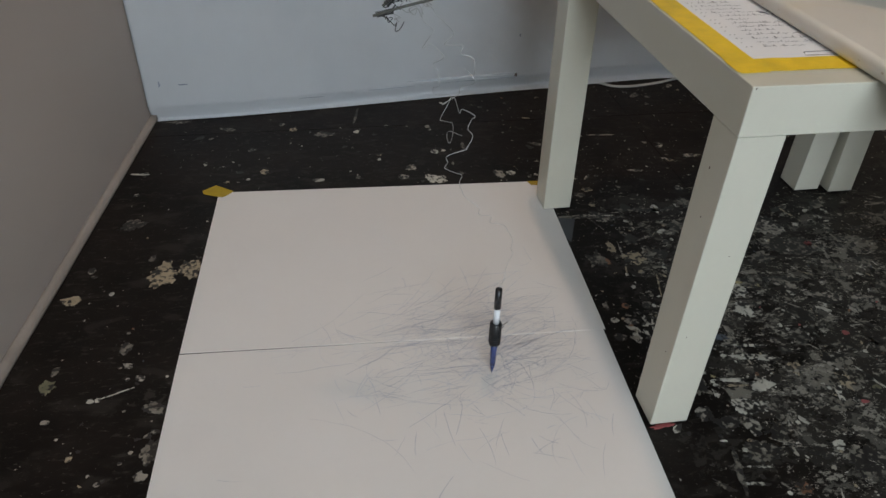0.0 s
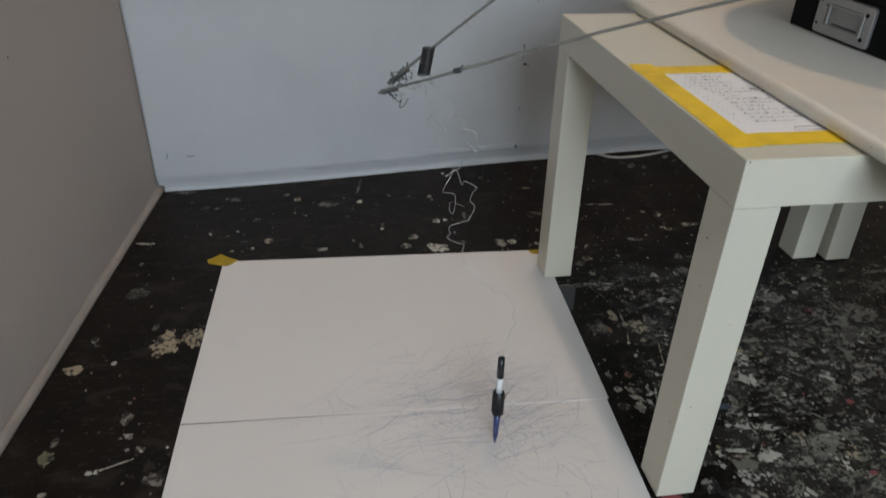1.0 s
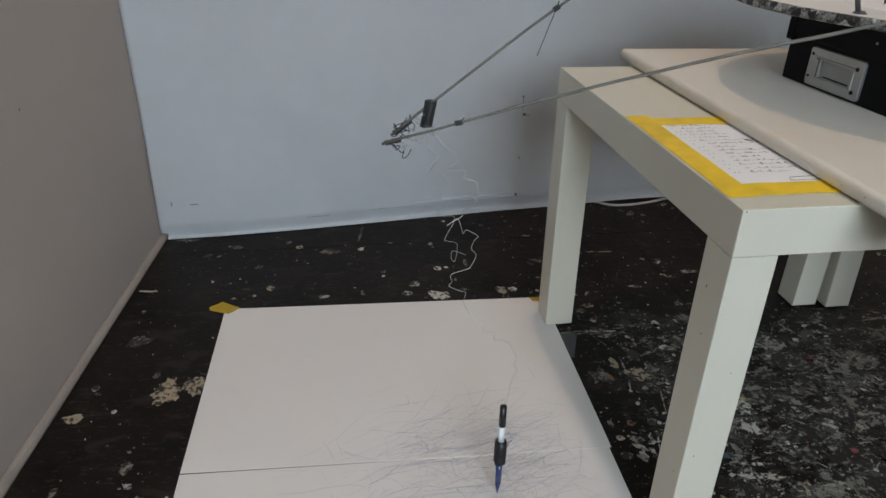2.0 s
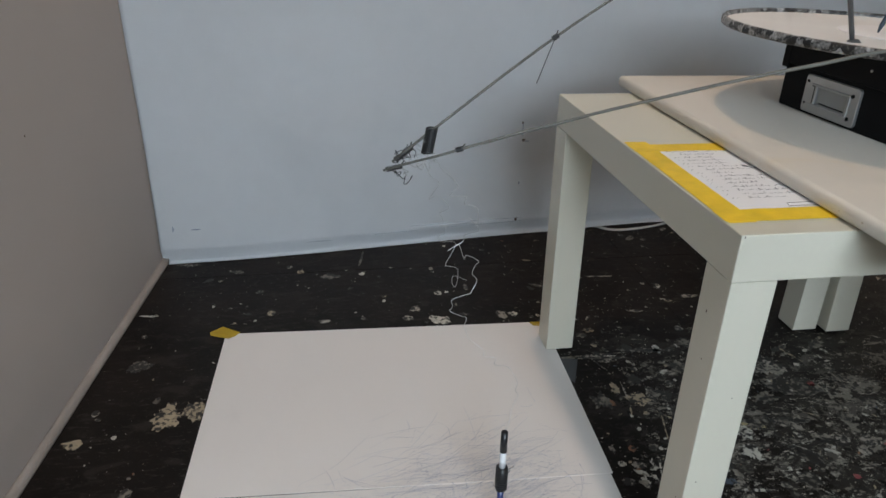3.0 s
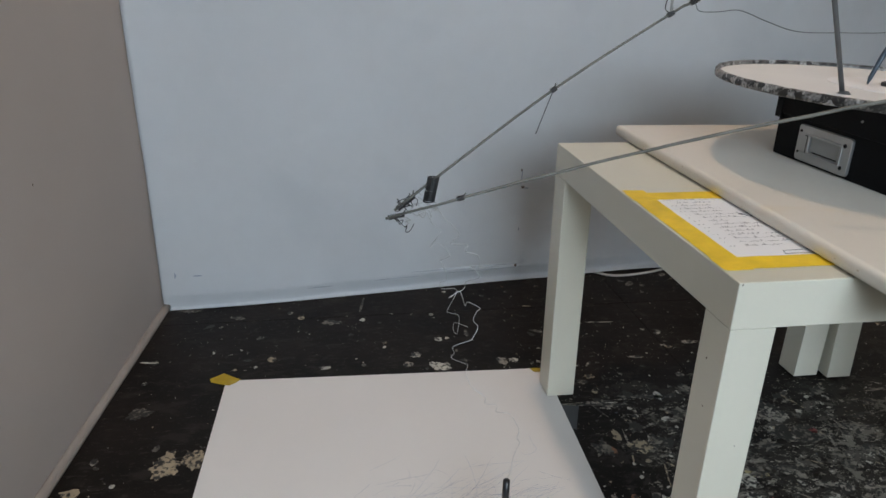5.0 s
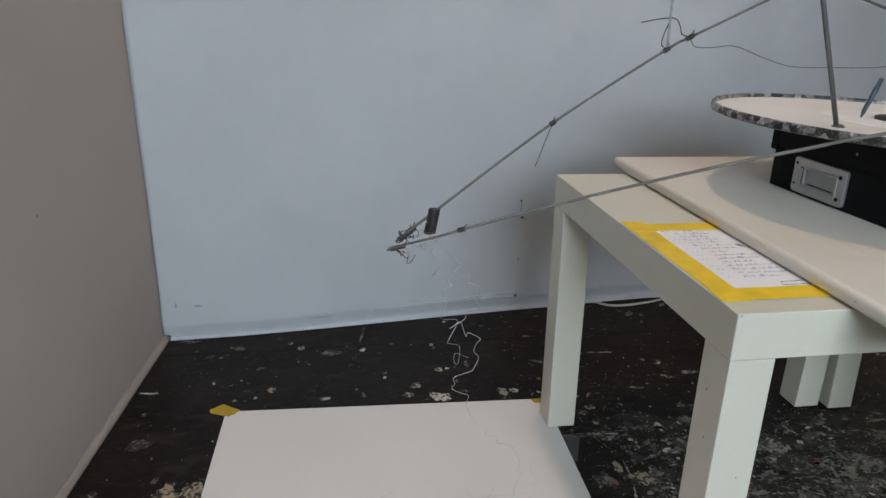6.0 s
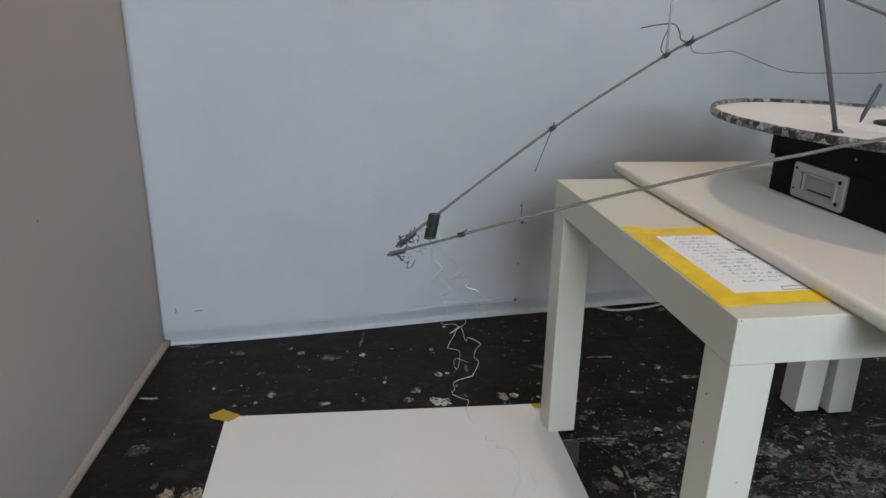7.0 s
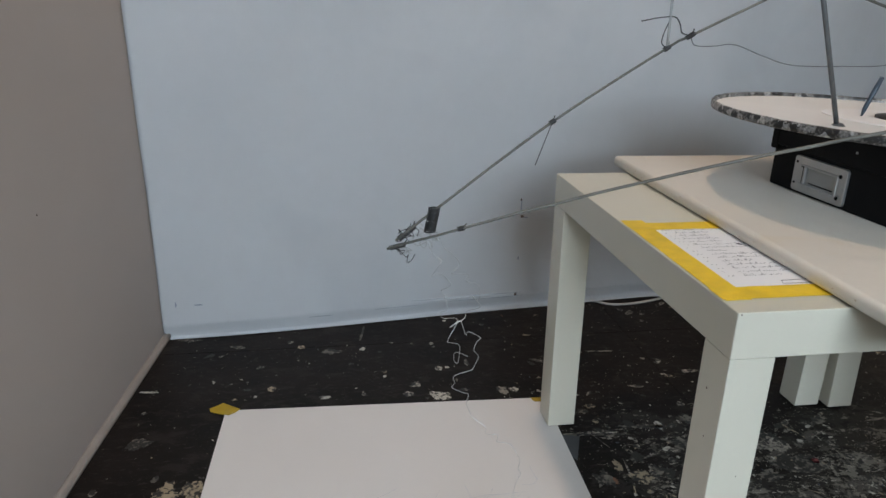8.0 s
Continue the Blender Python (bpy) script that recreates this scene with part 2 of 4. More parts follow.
def prism(corners, z0, z1, bevel=0.0):
    """An upright slab over a polygon in plan."""
    bm = bmesh.new()
    lo = [bm.verts.new((x, y, z0)) for x, y in corners]
    hi = [bm.verts.new((x, y, z1)) for x, y in corners]
    bm.faces.new(lo[::-1])
    bm.faces.new(hi)
    k = len(corners)
    for i in range(k):
        bm.faces.new((lo[i], lo[(i + 1) % k], hi[(i + 1) % k], hi[i]))
    bmesh.ops.recalc_face_normals(bm, faces=bm.faces)
    if bevel:
        bmesh.ops.bevel(bm, geom=list(bm.edges), offset=bevel, segments=2, profile=0.5, affect="EDGES")
    return bm


def lathe(profile, steps=96, bm=None, centre=(0, 0, 0)):
    """Turns a closed profile of (radius, height) round the z axis."""
    bm = bm or bmesh.new()
    rings = []
    for i in range(steps):
        a = 2 * math.pi * i / steps
        rings.append([bm.verts.new((centre[0] + r * math.cos(a), centre[1] + r * math.sin(a), centre[2] + z)) for r, z in profile])
    k = len(profile)
    for i in range(steps):
        for j in range(k):
            q = [rings[i][j], rings[(i + 1) % steps][j], rings[(i + 1) % steps][(j + 1) % k], rings[i][(j + 1) % k]]
            bm.faces.new(q)
    bmesh.ops.recalc_face_normals(bm, faces=bm.faces)
    return bm


def tube(points, radius, sides=8, bm=None):
    """A round bar that follows points; radius may be a number or one for each point."""
    bm = bm or bmesh.new()
    pts = [Vector(p) for p in points]
    rings, side = [], None
    for i, p in enumerate(pts):
        d = (pts[min(i + 1, len(pts) - 1)] - pts[max(i - 1, 0)]).normalized()
        if side is None:
            side = d.orthogonal().normalized()
        side = (side - d * side.dot(d)).normalized()
        up = d.cross(side)
        r = radius[i] if isinstance(radius, (list, tuple)) else radius
        rings.append([bm.verts.new(p + r * (math.cos(2 * math.pi * k / sides) * side + math.sin(2 * math.pi * k / sides) * up)) for k in range(sides)])
    for a, c in zip(rings, rings[1:]):
        for k in range(sides):
            bm.faces.new((a[k], a[(k + 1) % sides], c[(k + 1) % sides], c[k]))
    bm.faces.new(rings[0][::-1])
    bm.faces.new(rings[-1])
    return bm


def spline(points, per=10):
    """A smooth line through points (Catmull-Rom)."""
    p = [Vector(q) for q in points]
    p = [2 * p[0] - p[1]] + p + [2 * p[-1] - p[-2]]
    out = []
    for i in range(1, len(p) - 2):
        for k in range(per):
            t = k / per
            out.append(0.5 * ((2 * p[i]) + (p[i + 1] - p[i - 1]) * t + (2 * p[i - 1] - 5 * p[i] + 4 * p[i + 1] - p[i + 2]) * t * t + (3 * p[i] - p[i - 1] - 3 * p[i + 1] + p[i + 2]) * t ** 3))
    return out + [p[-2]]


# ---------------- the room ----------------
SLOPE = 0.112                     # the left wall runs askew to the tables


def wall_x(y):
    return -0.7275 + SLOPE * (y - 0.90)


Y0, Y1, X1, H = -3.25, 1.45, 2.9, 2.55
floor = tagged(empty("floor"), "black-brown painted studio floor spattered with old paint", "floor", kind="structure")
part("floor_base", prism([(wall_x(Y0) - 0.15, Y0 - 0.15), (X1 + 0.15, Y0 - 0.15), (X1 + 0.15, Y1 + 0.15), (wall_x(Y1) - 0.15, Y1 + 0.15)], -0.12, -0.004), FLOOR, floor)
seams_x = (-1.75, -0.922, 0.297, 1.518, 2.9)
seams_y = (-3.25, -1.60, 0.843, 1.45)
for ax, bx in zip(seams_x, seams_x[1:]):
    for ay, by in zip(seams_y, seams_y[1:]):
        part("floor_panel", box(ax + 0.0003, bx - 0.0003, ay + 0.0003, by - 0.0003, -0.004, 0.0, 0.0004, 1), FLOOR, floor)

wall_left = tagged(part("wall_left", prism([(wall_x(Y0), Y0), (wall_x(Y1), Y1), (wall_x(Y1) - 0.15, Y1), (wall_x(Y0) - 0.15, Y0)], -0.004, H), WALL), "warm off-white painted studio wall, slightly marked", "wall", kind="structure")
tagged(part("wall_back", box(wall_x(Y1) - 0.15, X1 + 0.15, Y1, Y1 + 0.15, -0.004, H), ROOM), "off-white wall behind the hanging paper", "wall", kind="structure")
tagged(part("wall_right", box(X1, X1 + 0.15, Y0, Y1, -0.004, H), ROOM), "off-white painted studio wall", "wall", kind="structure")
tagged(part("ceiling", box(wall_x(Y0) - 0.15, X1 + 0.15, Y0 - 0.15, Y1 + 0.15, H, H + 0.15), CEILING), "white painted ceiling", "ceiling", kind="structure")
# the wall behind the camera, with the window opening through it
WX0, WX1, WZ0, WZ1 = -0.90, 0.70, 1.02, 2.36
wall_front = tagged(empty("wall_front"), "off-white studio wall with a window", "wall", kind="structure")
fx0, fx1 = wall_x(Y0) - 0.15, X1 + 0.15
part("wall_panel", box(fx0, fx1, Y0 - 0.15, Y0, -0.004, WZ0), ROOM, wall_front)
part("wall_panel", box(fx0, fx1, Y0 - 0.15, Y0, WZ1, H), ROOM, wall_front)
part("wall_panel", box(fx0, WX0, Y0 - 0.15, Y0, WZ0, WZ1), ROOM, wall_front)
part("wall_panel", box(WX1, fx1, Y0 - 0.15, Y0, WZ0, WZ1), ROOM, wall_front)
window = tagged(empty("window_1"), "white framed studio window", "window", kind="structure")
for x0, x1, z0, z1 in ((WX0, WX1, WZ0, WZ0 + 0.05), (WX0, WX1, WZ1 - 0.05, WZ1), (WX0, WX0 + 0.05, WZ0 + 0.05, WZ1 - 0.05), (WX1 - 0.05, WX1, WZ0 + 0.05, WZ1 - 0.05)):
    part("window_frame", box(x0, x1, Y0 - 0.12, Y0 - 0.06, z0, z1, 0.004), LACQUER, window)
pane = part("pane", box(WX0 + 0.05, WX1 - 0.05, Y0 - 0.095, Y0 - 0.089, WZ0 + 0.05, WZ1 - 0.05), GLASS, window)
pane.visible_shadow = False

bm = bmesh.new()
bmesh.ops.create_icosphere(bm, subdivisions=2, radius=0.0016)
bmesh.ops.transform(bm, matrix=Matrix.Translation((wall_x(0.474) + 0.0004, 0.474, 0.4175)) @ Matrix.Diagonal((0.3, 1, 1.2, 1)), verts=bm.verts)
part("nick", bm, SMUDGE, wall_left)

# quarter-round skirting along the left wall
bm = bmesh.new()
R = 0.0115
arc = [(0, 0)] + [(R * math.cos(a), R * math.sin(a)) for a in [i * math.pi / 16 for i in range(9)]]
ends = []
for y in [Y0 + (0.93 - Y0) * i / 30 for i in range(31)]:
    wob = 0.0008 * noise.noise((0, y * 4, 0))
    ends.append([bm.verts.new((wall_x(y) + d + wob, y, z)) for d, z in arc])
for a, c in zip(ends, ends[1:]):
    for k in range(len(arc)):
        bm.faces.new((a[k], a[(k + 1) % len(arc)], c[(k + 1) % len(arc)], c[k]))
bmesh.ops.recalc_face_normals(bm, faces=bm.faces)
tagged(part("baseboard", bm, SKIRTING, smooth=True), "painted quarter-round skirting along the wall foot", "baseboard", kind="structure")


# ---------------- the hanging backdrop paper ----------------
def backdrop_y(x, z):
    """How far back the paper hangs: bowed along its foot, leaning forward higher up, creased at its hem."""
    t = max(-0.46, min(0.75, x + 0.30))
    foot = 0.9470 + 0.1235 * t + 0.0347 * t ** 2 + -0.1225 * t ** 3
    lean = -0.01 * min(z, 0.3) - 0.075 * max(0.0, min(z, 1.2) - 0.3)
    u = min(1.0, max(0.0, (x + 0.55) / 0.55))
    crease = 0.004 + 0.004 * u + 0.0015 * noise.noise((x * 5, 2.0, 0))
    fall = min(1.0, max(0.0, (z - crease) / 0.034))
    rise = z / crease if z < crease else 1 - fall * fall * (3 - 2 * fall)
    hem = (0.0065 + 0.0055 * u) * rise - 0.003
    wave = 0.009 * noise.noise((x * 2.3, z * 1.4, 3.1)) + 0.0025 * noise.noise((x * 7, z * 3, 8.0))
    d = max(0.0, x - 0.46)                 # its far side is given an added bend backwards, to darken it there
    swing = 0.5 * (d - 0.12 * (1 - math.exp(-d / 0.12)))
    return foot + lean + hem + swing + wave * min(1.0, z * 6)


bm = bmesh.new()
xs = [-0.73, -0.7195] + [-0.73 + 2.03 * i / 120 for i in range(1, 121)]
zs = [0.10 * (i / 44) for i in range(44)] + [0.10 + 2.1 * (i / 50) for i in range(51)]
grid = []
for z in zs:
    row = []
    for k, x in enumerate(xs):
        lift = 0.002 + 0.010 * min(1, max(0, (x - 0.18) / 0.25))
        zz = lift + z
        y = backdrop_y(x, z)
        # its side edge meets the wall, and clears the skirting at its foot
        edge = wall_x(y) + 0.0012 + (0.012 if z < 0.012 else 0.0) + 0.0015 * (1 + noise.noise((z * 3, 0.4, 0)))
        xx = edge if k == 0 else max(x, edge + 0.0025 * k) if k < 6 else x
        row.append(bm.verts.new((xx, y, zz)))
    grid.append(row)
for a, c in zip(grid, grid[1:]):
    for k in range(len(xs) - 1):
        bm.faces.new((a[k], a[k + 1], c[k + 1], c[k]))
bmesh.ops.solidify(bm, geom=list(bm.faces), thickness=0.0008)
tagged(part("backdrop", bm, BACKDROP, smooth=True), "pale blue-white paper backdrop hanging to the floor, streaked grey along its hem", "backdrop", kind="structure")


def smear_on_backdrop(name, x, z, w, h, mat, seed, label):
    """A thin ragged mark that lies on the paper."""
    bm2 = bmesh.new()
    vs = []
    for i in range(18):
        a = 2 * math.pi * i / 18
        r = 1 + 0.55 * noise.noise((math.cos(a) * 1.7 + seed, math.sin(a) * 1.7, seed * 0.7))
        px, pz = x + w * r * math.cos(a), z + h * r * math.sin(a)
        vs.append(bm2.verts.new((px, backdrop_y(px, pz - 0.002) - 0.0022, pz)))
    bm2.faces.new(vs)
    return tagged(part(name, bm2, mat), label, "stain", "marks on the backdrop")


smear_on_backdrop("stain", 0.073, 0.042, 0.0032, 0.0050, SMUDGE, 1, "small dark brown spot on the backdrop paper")
smear_on_backdrop("stain", 0.0735, 0.264, 0.0011, 0.0150, FAINT_INK, 2, "thin grey drip mark on the backdrop paper")
smear_on_backdrop("stain", 0.0725, 0.279, 0.0018, 0.0032, SMUDGE, 4, "small brown fleck on the backdrop paper")
smear_on_backdrop("stain", 0.0775, 0.238, 0.0040, 0.0034, SMUDGE, 3, "brown smudge on the backdrop paper")
smear_on_backdrop("stain", 0.0860, 0.235, 0.0055, 0.0012, FAINT_INK, 12, "faint grey smear on the backdrop paper")
smear_on_backdrop("stain", 0.0740, 0.135, 0.0016, 0.0040, FAINT_INK, 14, "faint grey fleck on the backdrop paper")
smear_on_backdrop("stain", -0.693, 0.085, 0.0018, 0.0060, FAINT_INK, 5, "faint grey pen tick on the backdrop paper")
smear_on_backdrop("stain", -0.646, 0.082, 0.009, 0.0012, FAINT_INK, 6, "faint grey scuff on the backdrop paper")


HEM_GREY = material("hem_grey", (0.56, 0.58, 0.61), 0.7, var=0.15, big=30)
smear_on_backdrop("stain", -0.053, 0.047, 0.13, 0.0022, HEM_GREY, 7, "long grey streak along the hem of the backdrop paper")
smear_on_backdrop("stain", 0.009, 0.037, 0.09, 0.0016, HEM_GREY, 8, "long grey streak along the hem of the backdrop paper")
smear_on_backdrop("stain", -0.228, 0.036, 0.05, 0.0014, HEM_GREY, 9, "short grey streak along the hem of the backdrop paper")
smear_on_backdrop("stain", -0.392, 0.031, 0.03, 0.0011, HEM_GREY, 10, "short grey streak along the hem of the backdrop paper")


# ---------------- the tables ----------------
def side_table(x, y):
    t = empty("side_table", x, y, 0)
    tagged(t, "white lacquered square side table with thick legs", "table", "side tables under the board")
    part("tabletop", box(0, 0.55, 0, 0.55, 0.40, 0.45, 0.0012), LACQUER, t)
    for lx, ly in ((0, 0), (0.5, 0), (0, 0.5), (0.5, 0.5)):
        e = 0.0006
        # the far legs stand slightly out of true
        sx, sy = (0.002, -0.011) if (lx, ly) == (0, 0.5) else (-0.006, -0.003) if (lx, ly) == (0.5, 0.5) else (0.0, 0.0)
        leg = box(lx + e, lx + 0.05 - e, ly + e, ly + 0.05 - e, 0.0028, 0.3994, 0.001)
        pad = box(lx + 0.006, lx + 0.044, ly + 0.006, ly + 0.044, 0.0, 0.0028)
        for v in list(leg.verts) + list(pad.verts):
            f = 1 - v.co.z / 0.3994
            v.co.x += sx * f
            v.co.y += sy * f
        part("leg", leg, LACQUER, t)
        part("foot_pad", pad, BLACK_CARD, t)
    return t


table = side_table(0, 0)
copy_thing(table, pose(0.5525, -0.004, 0, 0, 0, -0.2))
for nx, ny, nz, nr in ((-0.0002, 0.030, 0.352, 0.0013), (-0.0002, 0.021, 0.300, 0.0010), (-0.0002, 0.012, 0.118, 0.0009), (0.012, -0.0002, 0.150, 0.0008), (0.0035, -0.0002, 0.4480, 0.0009), (0.031, -0.0002, 0.262, 0.0007)):
    bm = bmesh.new()
    bmesh.ops.create_icosphere(bm, subdivisions=1, radius=nr)
    for v in bm.verts:
        v.co = Vector((nx, ny, nz)) + Vector((v.co.x * (0.25 if nx < 0 else 1), v.co.y * (0.25 if ny < 0 else 1), v.co.z * 1.3))
    part("nick", bm, SMUDGE, table)

# ---------------- the board across the tables ----------------
BZ0, BZ1 = 0.4512, 0.4690
bm = prism([(0.1165, 0.598), (0.1165, -0.17), (1.09, -0.16), (1.09, 0.585)], BZ0, BZ1)
bmesh.ops.bevel(bm, geom=list(bm.edges), offset=0.0065, segments=4, profile=0.5, affect="EDGES")
board = tagged(part("board", bm, BOARD, smooth=True), "worn cream-white board with rounded edges laid across the tables", "board")
for p in board.data.polygons:
    p.use_smooth = len(p.vertices) == 4 and p.area < 0.02


rng = random.Random(3)
for k in range(16):
    f = rng.random() ** 1.3
    bx, by = 0.1165, 0.598 - 0.762 * f
    if by > 0.58 or by < -0.15:
        continue
    rr = rng.uniform(0.0005, 0.0012)
    bm = bmesh.new()
    bmesh.ops.create_icosphere(bm, subdivisions=2, radius=rr)
    hz = rng.uniform(0.456, 0.464)
    for v in bm.verts:
        v.co = Vector((bx + 0.0001, by, hz)) + Vector((v.co.x * 0.2, v.co.y * rng.uniform(0.8, 1.2) * 1.8, v.co.z))
    part("scuff", bm, SCUFF, board)

# ---------------- the taped note ----------------
def slab(name, x0, x1, y0, y1, z0, z1, mat, parent=None, rz=0.0):
    ragged = mat is TAPE
    bm2 = box(x0, x1, y0, y1, z0, z1)
    if ragged:
        bmesh.ops.subdivide_edges(bm2, edges=list(bm2.edges), cuts=9, use_grid_fill=True)
        for v in bm2.verts:
            k = noise.noise((v.co.x * 60, v.co.y * 60, 2.0)) * 0.0012
            v.co.x += k
            v.co.y += noise.noise((v.co.x * 70, v.co.y * 70, 7.0)) * 0.0012
            if v.co.z > (z0 + z1) / 2:
                v.co.z += 0.0002 * noise.noise((v.co.x * 90, v.co.y * 90, 0))
    return part(name, bm2, mat, parent)


note = tagged(empty("taped_note"), "handwritten note on white paper taped with yellow masking tape", "note")
slab("paper", 0.022, 0.165, 0.055, 0.258, 0.4502, 0.4505, PAPER, note)
slab("tape", 0.0026, 0.0315, 0.028, 0.288, 0.4505, 0.4508, TAPE, note)
slab("tape", 0.0008, 0.170, 0.0300, 0.0590, 0.4508, 0.4511, TAPE, note)
slab("tape", 0.0012, 0.170, 0.2475, 0.2745, 0.4508, 0.4511, TAPE, note)
# lines of illegible handwriting, as short bars behind a column of bullets
rng = random.Random(5)
bm = bmesh.new()


def bar(x0, y0, x1, y1, w):
    q = [(x0, y0 - w), (x1, y1 - w), (x1, y1 + w), (x0, y0 + w)]
    bm.faces.new([bm.verts.new((a, c, 0.45062)) for a, c in q])


for row in range(15):
    y = 0.2435 - row * 0.0111
    drift = rng.uniform(-0.012, 0.012)
    x = 0.0375 + rng.uniform(-0.0005, 0.0015) + 0.0008 * row ** 0.5
    if row == 0:
        x, stop = 0.038, 0.150
    else:
        for k in range(rng.choice((1, 2, 2))):
            bar(x + k * 0.0052, y + 0.0012, x + 0.0018 + k * 0.0052, y + 0.0016, 0.00055)
        x += 0.0125 + (0.006 if row > 5 else 0.0)
        stop = x + rng.uniform(0.026, 0.046) + (0.034 if row in (5, 6, 8, 9, 11, 12, 13) else 0.0)
    base_x = x
    while x < min(stop, 0.150):
        w = rng.uniform(0.007, 0.017)
        px, up = x, 0.0008
        while px < min(x + w, 0.151):
            step = rng.uniform(0.0008, 0.0015)
            nxt = rng.uniform(0.0000, 0.0028)
            yy = y + (px - base_x) * drift
            bar(px, yy + up, px + step, yy + nxt, 0.00036)
            if rng.random() < 0.12:
                q = [(px, yy + 0.0005), (px + 0.0006, yy + 0.0005), (px + 0.0015, yy + 0.0058), (px + 0.0008, yy + 0.0058)]
                bm.faces.new([bm.verts.new((a, c, 0.45064)) for a, c in q])
            px, up = px + step, nxt
        x += w + rng.uniform(0.002, 0.0035)
part("writing", bm, INK, note, "rows of small black handwriting")
bm = prism([(0.108, 0.1880), (0.1115, 0.1900), (0.1150, 0.1865), (0.1165, 0.1810), (0.1130, 0.1835), (0.1095, 0.1850)], 0.4506, 0.4508)
part("ink_blot", bm, INK, note)
part("drawn_box", tube([(0.092, 0.072, 0.4507), (0.089, 0.064, 0.4507), (0.13, 0.064, 0.4507), (0.13, 0.074, 0.4507), (0.092, 0.072, 0.4507)], 0.0003, 4), INK, note)

# ---------------- the black box ----------------
storage = tagged(empty("storage_box", 0.3017, 0.1500, BZ1, 3.7), "black cardboard storage box with a metal label holder", "box")
BW, BD, BH = 0.255, 0.258, 0.1035
part("body", box(0.0018, BW, 0.0018, BD - 0.003, 0, BH - 0.03, 0.0025), BLACK_CARD, storage)
# the lid: a top with a lip that hangs a little proud of the body, longer at its corners
lid = box(-0.0016, BW + 0.004, -0.0016, BD + 0.0016, BH - 0.044, BH, 0.003)
part("lid", lid, BLACK_CARD, storage)
part("corner_stay", box(-0.0024, 0.012, BD - 0.012, BD + 0.0024, BH - 0.050, BH - 0.001, 0.0015), BLACK_CARD, storage)
holder = part("label_holder", bmesh.new(), STEEL, storage, "brushed metal label holder")
hy0, hy1, hz0, hz1 = 0.102, 0.203, 0.0045, 0.0545


def holder_piece(name, y0, y1, z0, z1, d0, d1, mat, bev=0.0008):
    return part(name, box(-d1, -d0, y0, y1, z0, z1, bev), mat, holder)


def rounded_frame(y0, y1, z0, z1, wy0, wy1, wz0, wz1, radius, d0, d1):
    """A plate with rounded corners and a window through it."""
    bm2 = bmesh.new()

    def loop(a0, a1, b0, b1, r):
        pts = []
        for cy, cz, start in ((a1 - r, b1 - r, 0), (a0 + r, b1 - r, 90), (a0 + r, b0 + r, 180), (a1 - r, b0 + r, 270)):
            for k in range(6):
                a = radians(start + 18 * k)
                pts.append((cy + r * math.cos(a), cz + r * math.sin(a)))
        return pts

    out, inn = loop(y0, y1, z0, z1, radius), loop(wy0, wy1, wz0, wz1, 0.0012)
    chamfer = [(y + (0.0009 if y < (y0 + y1) / 2 else -0.0009), z + (0.0009 if z < (z0 + z1) / 2 else -0.0009)) for y, z in out]
    rings = [[bm2.verts.new((-d, y, z)) for y, z in pts] for d, pts in ((d0, out), (d1 - 0.0008, out), (d1, chamfer), (d1, inn), (d0, inn))]
    k = len(out)
    for a, c in zip(rings, rings[1:]):
        for i in range(k):
            bm2.faces.new((a[i], a[(i + 1) % k], c[(i + 1) % k], c[i]))
    bmesh.ops.recalc_face_normals(bm2, faces=bm2.faces)
    return bm2


wy0, wy1, wz0, wz1 = 0.1215, 0.1775, 0.0185, 0.0405
part("frame_plate", rounded_frame(hy0, hy1, hz0, hz1, wy0, wy1, wz0, wz1, 0.005, -0.003, 0.0024), STEEL, holder)
holder_piece("label_card", wy0, wy1, wz0, wz1, -0.003, 0.0002, LABEL_CARD, 0.0)
holder_piece("lip", wy0 - 0.004, wy1 + 0.010, wz0 - 0.0035, wz0 - 0.0012, 0.0, 0.0042, STEEL)
holder_piece("lip", wy0 - 0.004, wy1 + 0.010, wz1 + 0.0012, wz1 + 0.0035, 0.0, 0.0042, STEEL)
holder_piece("lip", wy0 - 0.0052, wy0 - 0.003, wz0 - 0.003, wz1 + 0.003, 0.0, 0.0038, STEEL)
holder_piece("lip", wy1 - 0.0005, wy1 + 0.0035, wz0 - 0.001, wz1 + 0.001, 0.0, 0.0042, STEEL)
holder_piece("slot_shadow", wy1 + 0.0040, wy1 + 0.0066, wz0 - 0.001, wz1 + 0.001, 0.0018, 0.00255, BLACK_CARD, 0.0002)
holder_piece("slot_shadow", wy1 + 0.0040, wy1 + 0.0110, wz1 - 0.0006, wz1 + 0.0010, 0.0018, 0.00255, BLACK_CARD, 0.0002)
# black bar on the card for the shadow inside the bottom lip
holder_piece("slot_shadow", wy0 + 0.004, wy1 - 0.006, wz0 + 0.0006, wz0 + 0.0022, 0.0002, 0.0007, BLACK_CARD, 0.0002)
for ry, rz, rr in ((hy0 + 0.0115, hz0 + 0.0095, 0.0027), (hy0 + 0.0110, hz1 - 0.0110, 0.0027), (hy1 - 0.006, hz0 + 0.0115, 0.0016), (hy1 - 0.006, hz1 - 0.009, 0.0019)):
    bm = lathe([(0.0, 0.0), (rr, 0.0), (rr, 0.0012), (rr * 0.55, 0.0018), (0.0, 0.0018)], 12)
    bmesh.ops.transform(bm, matrix=pose(-0.0020, ry, rz, 0, -90, 0), verts=bm.verts)
    part("rivet", bm, BLACK_CARD, holder)
bm = lathe([(0.0, 0.0), (0.0018, 0.0), (0.0018, 0.0008), (0.0, 0.0012)], 12)
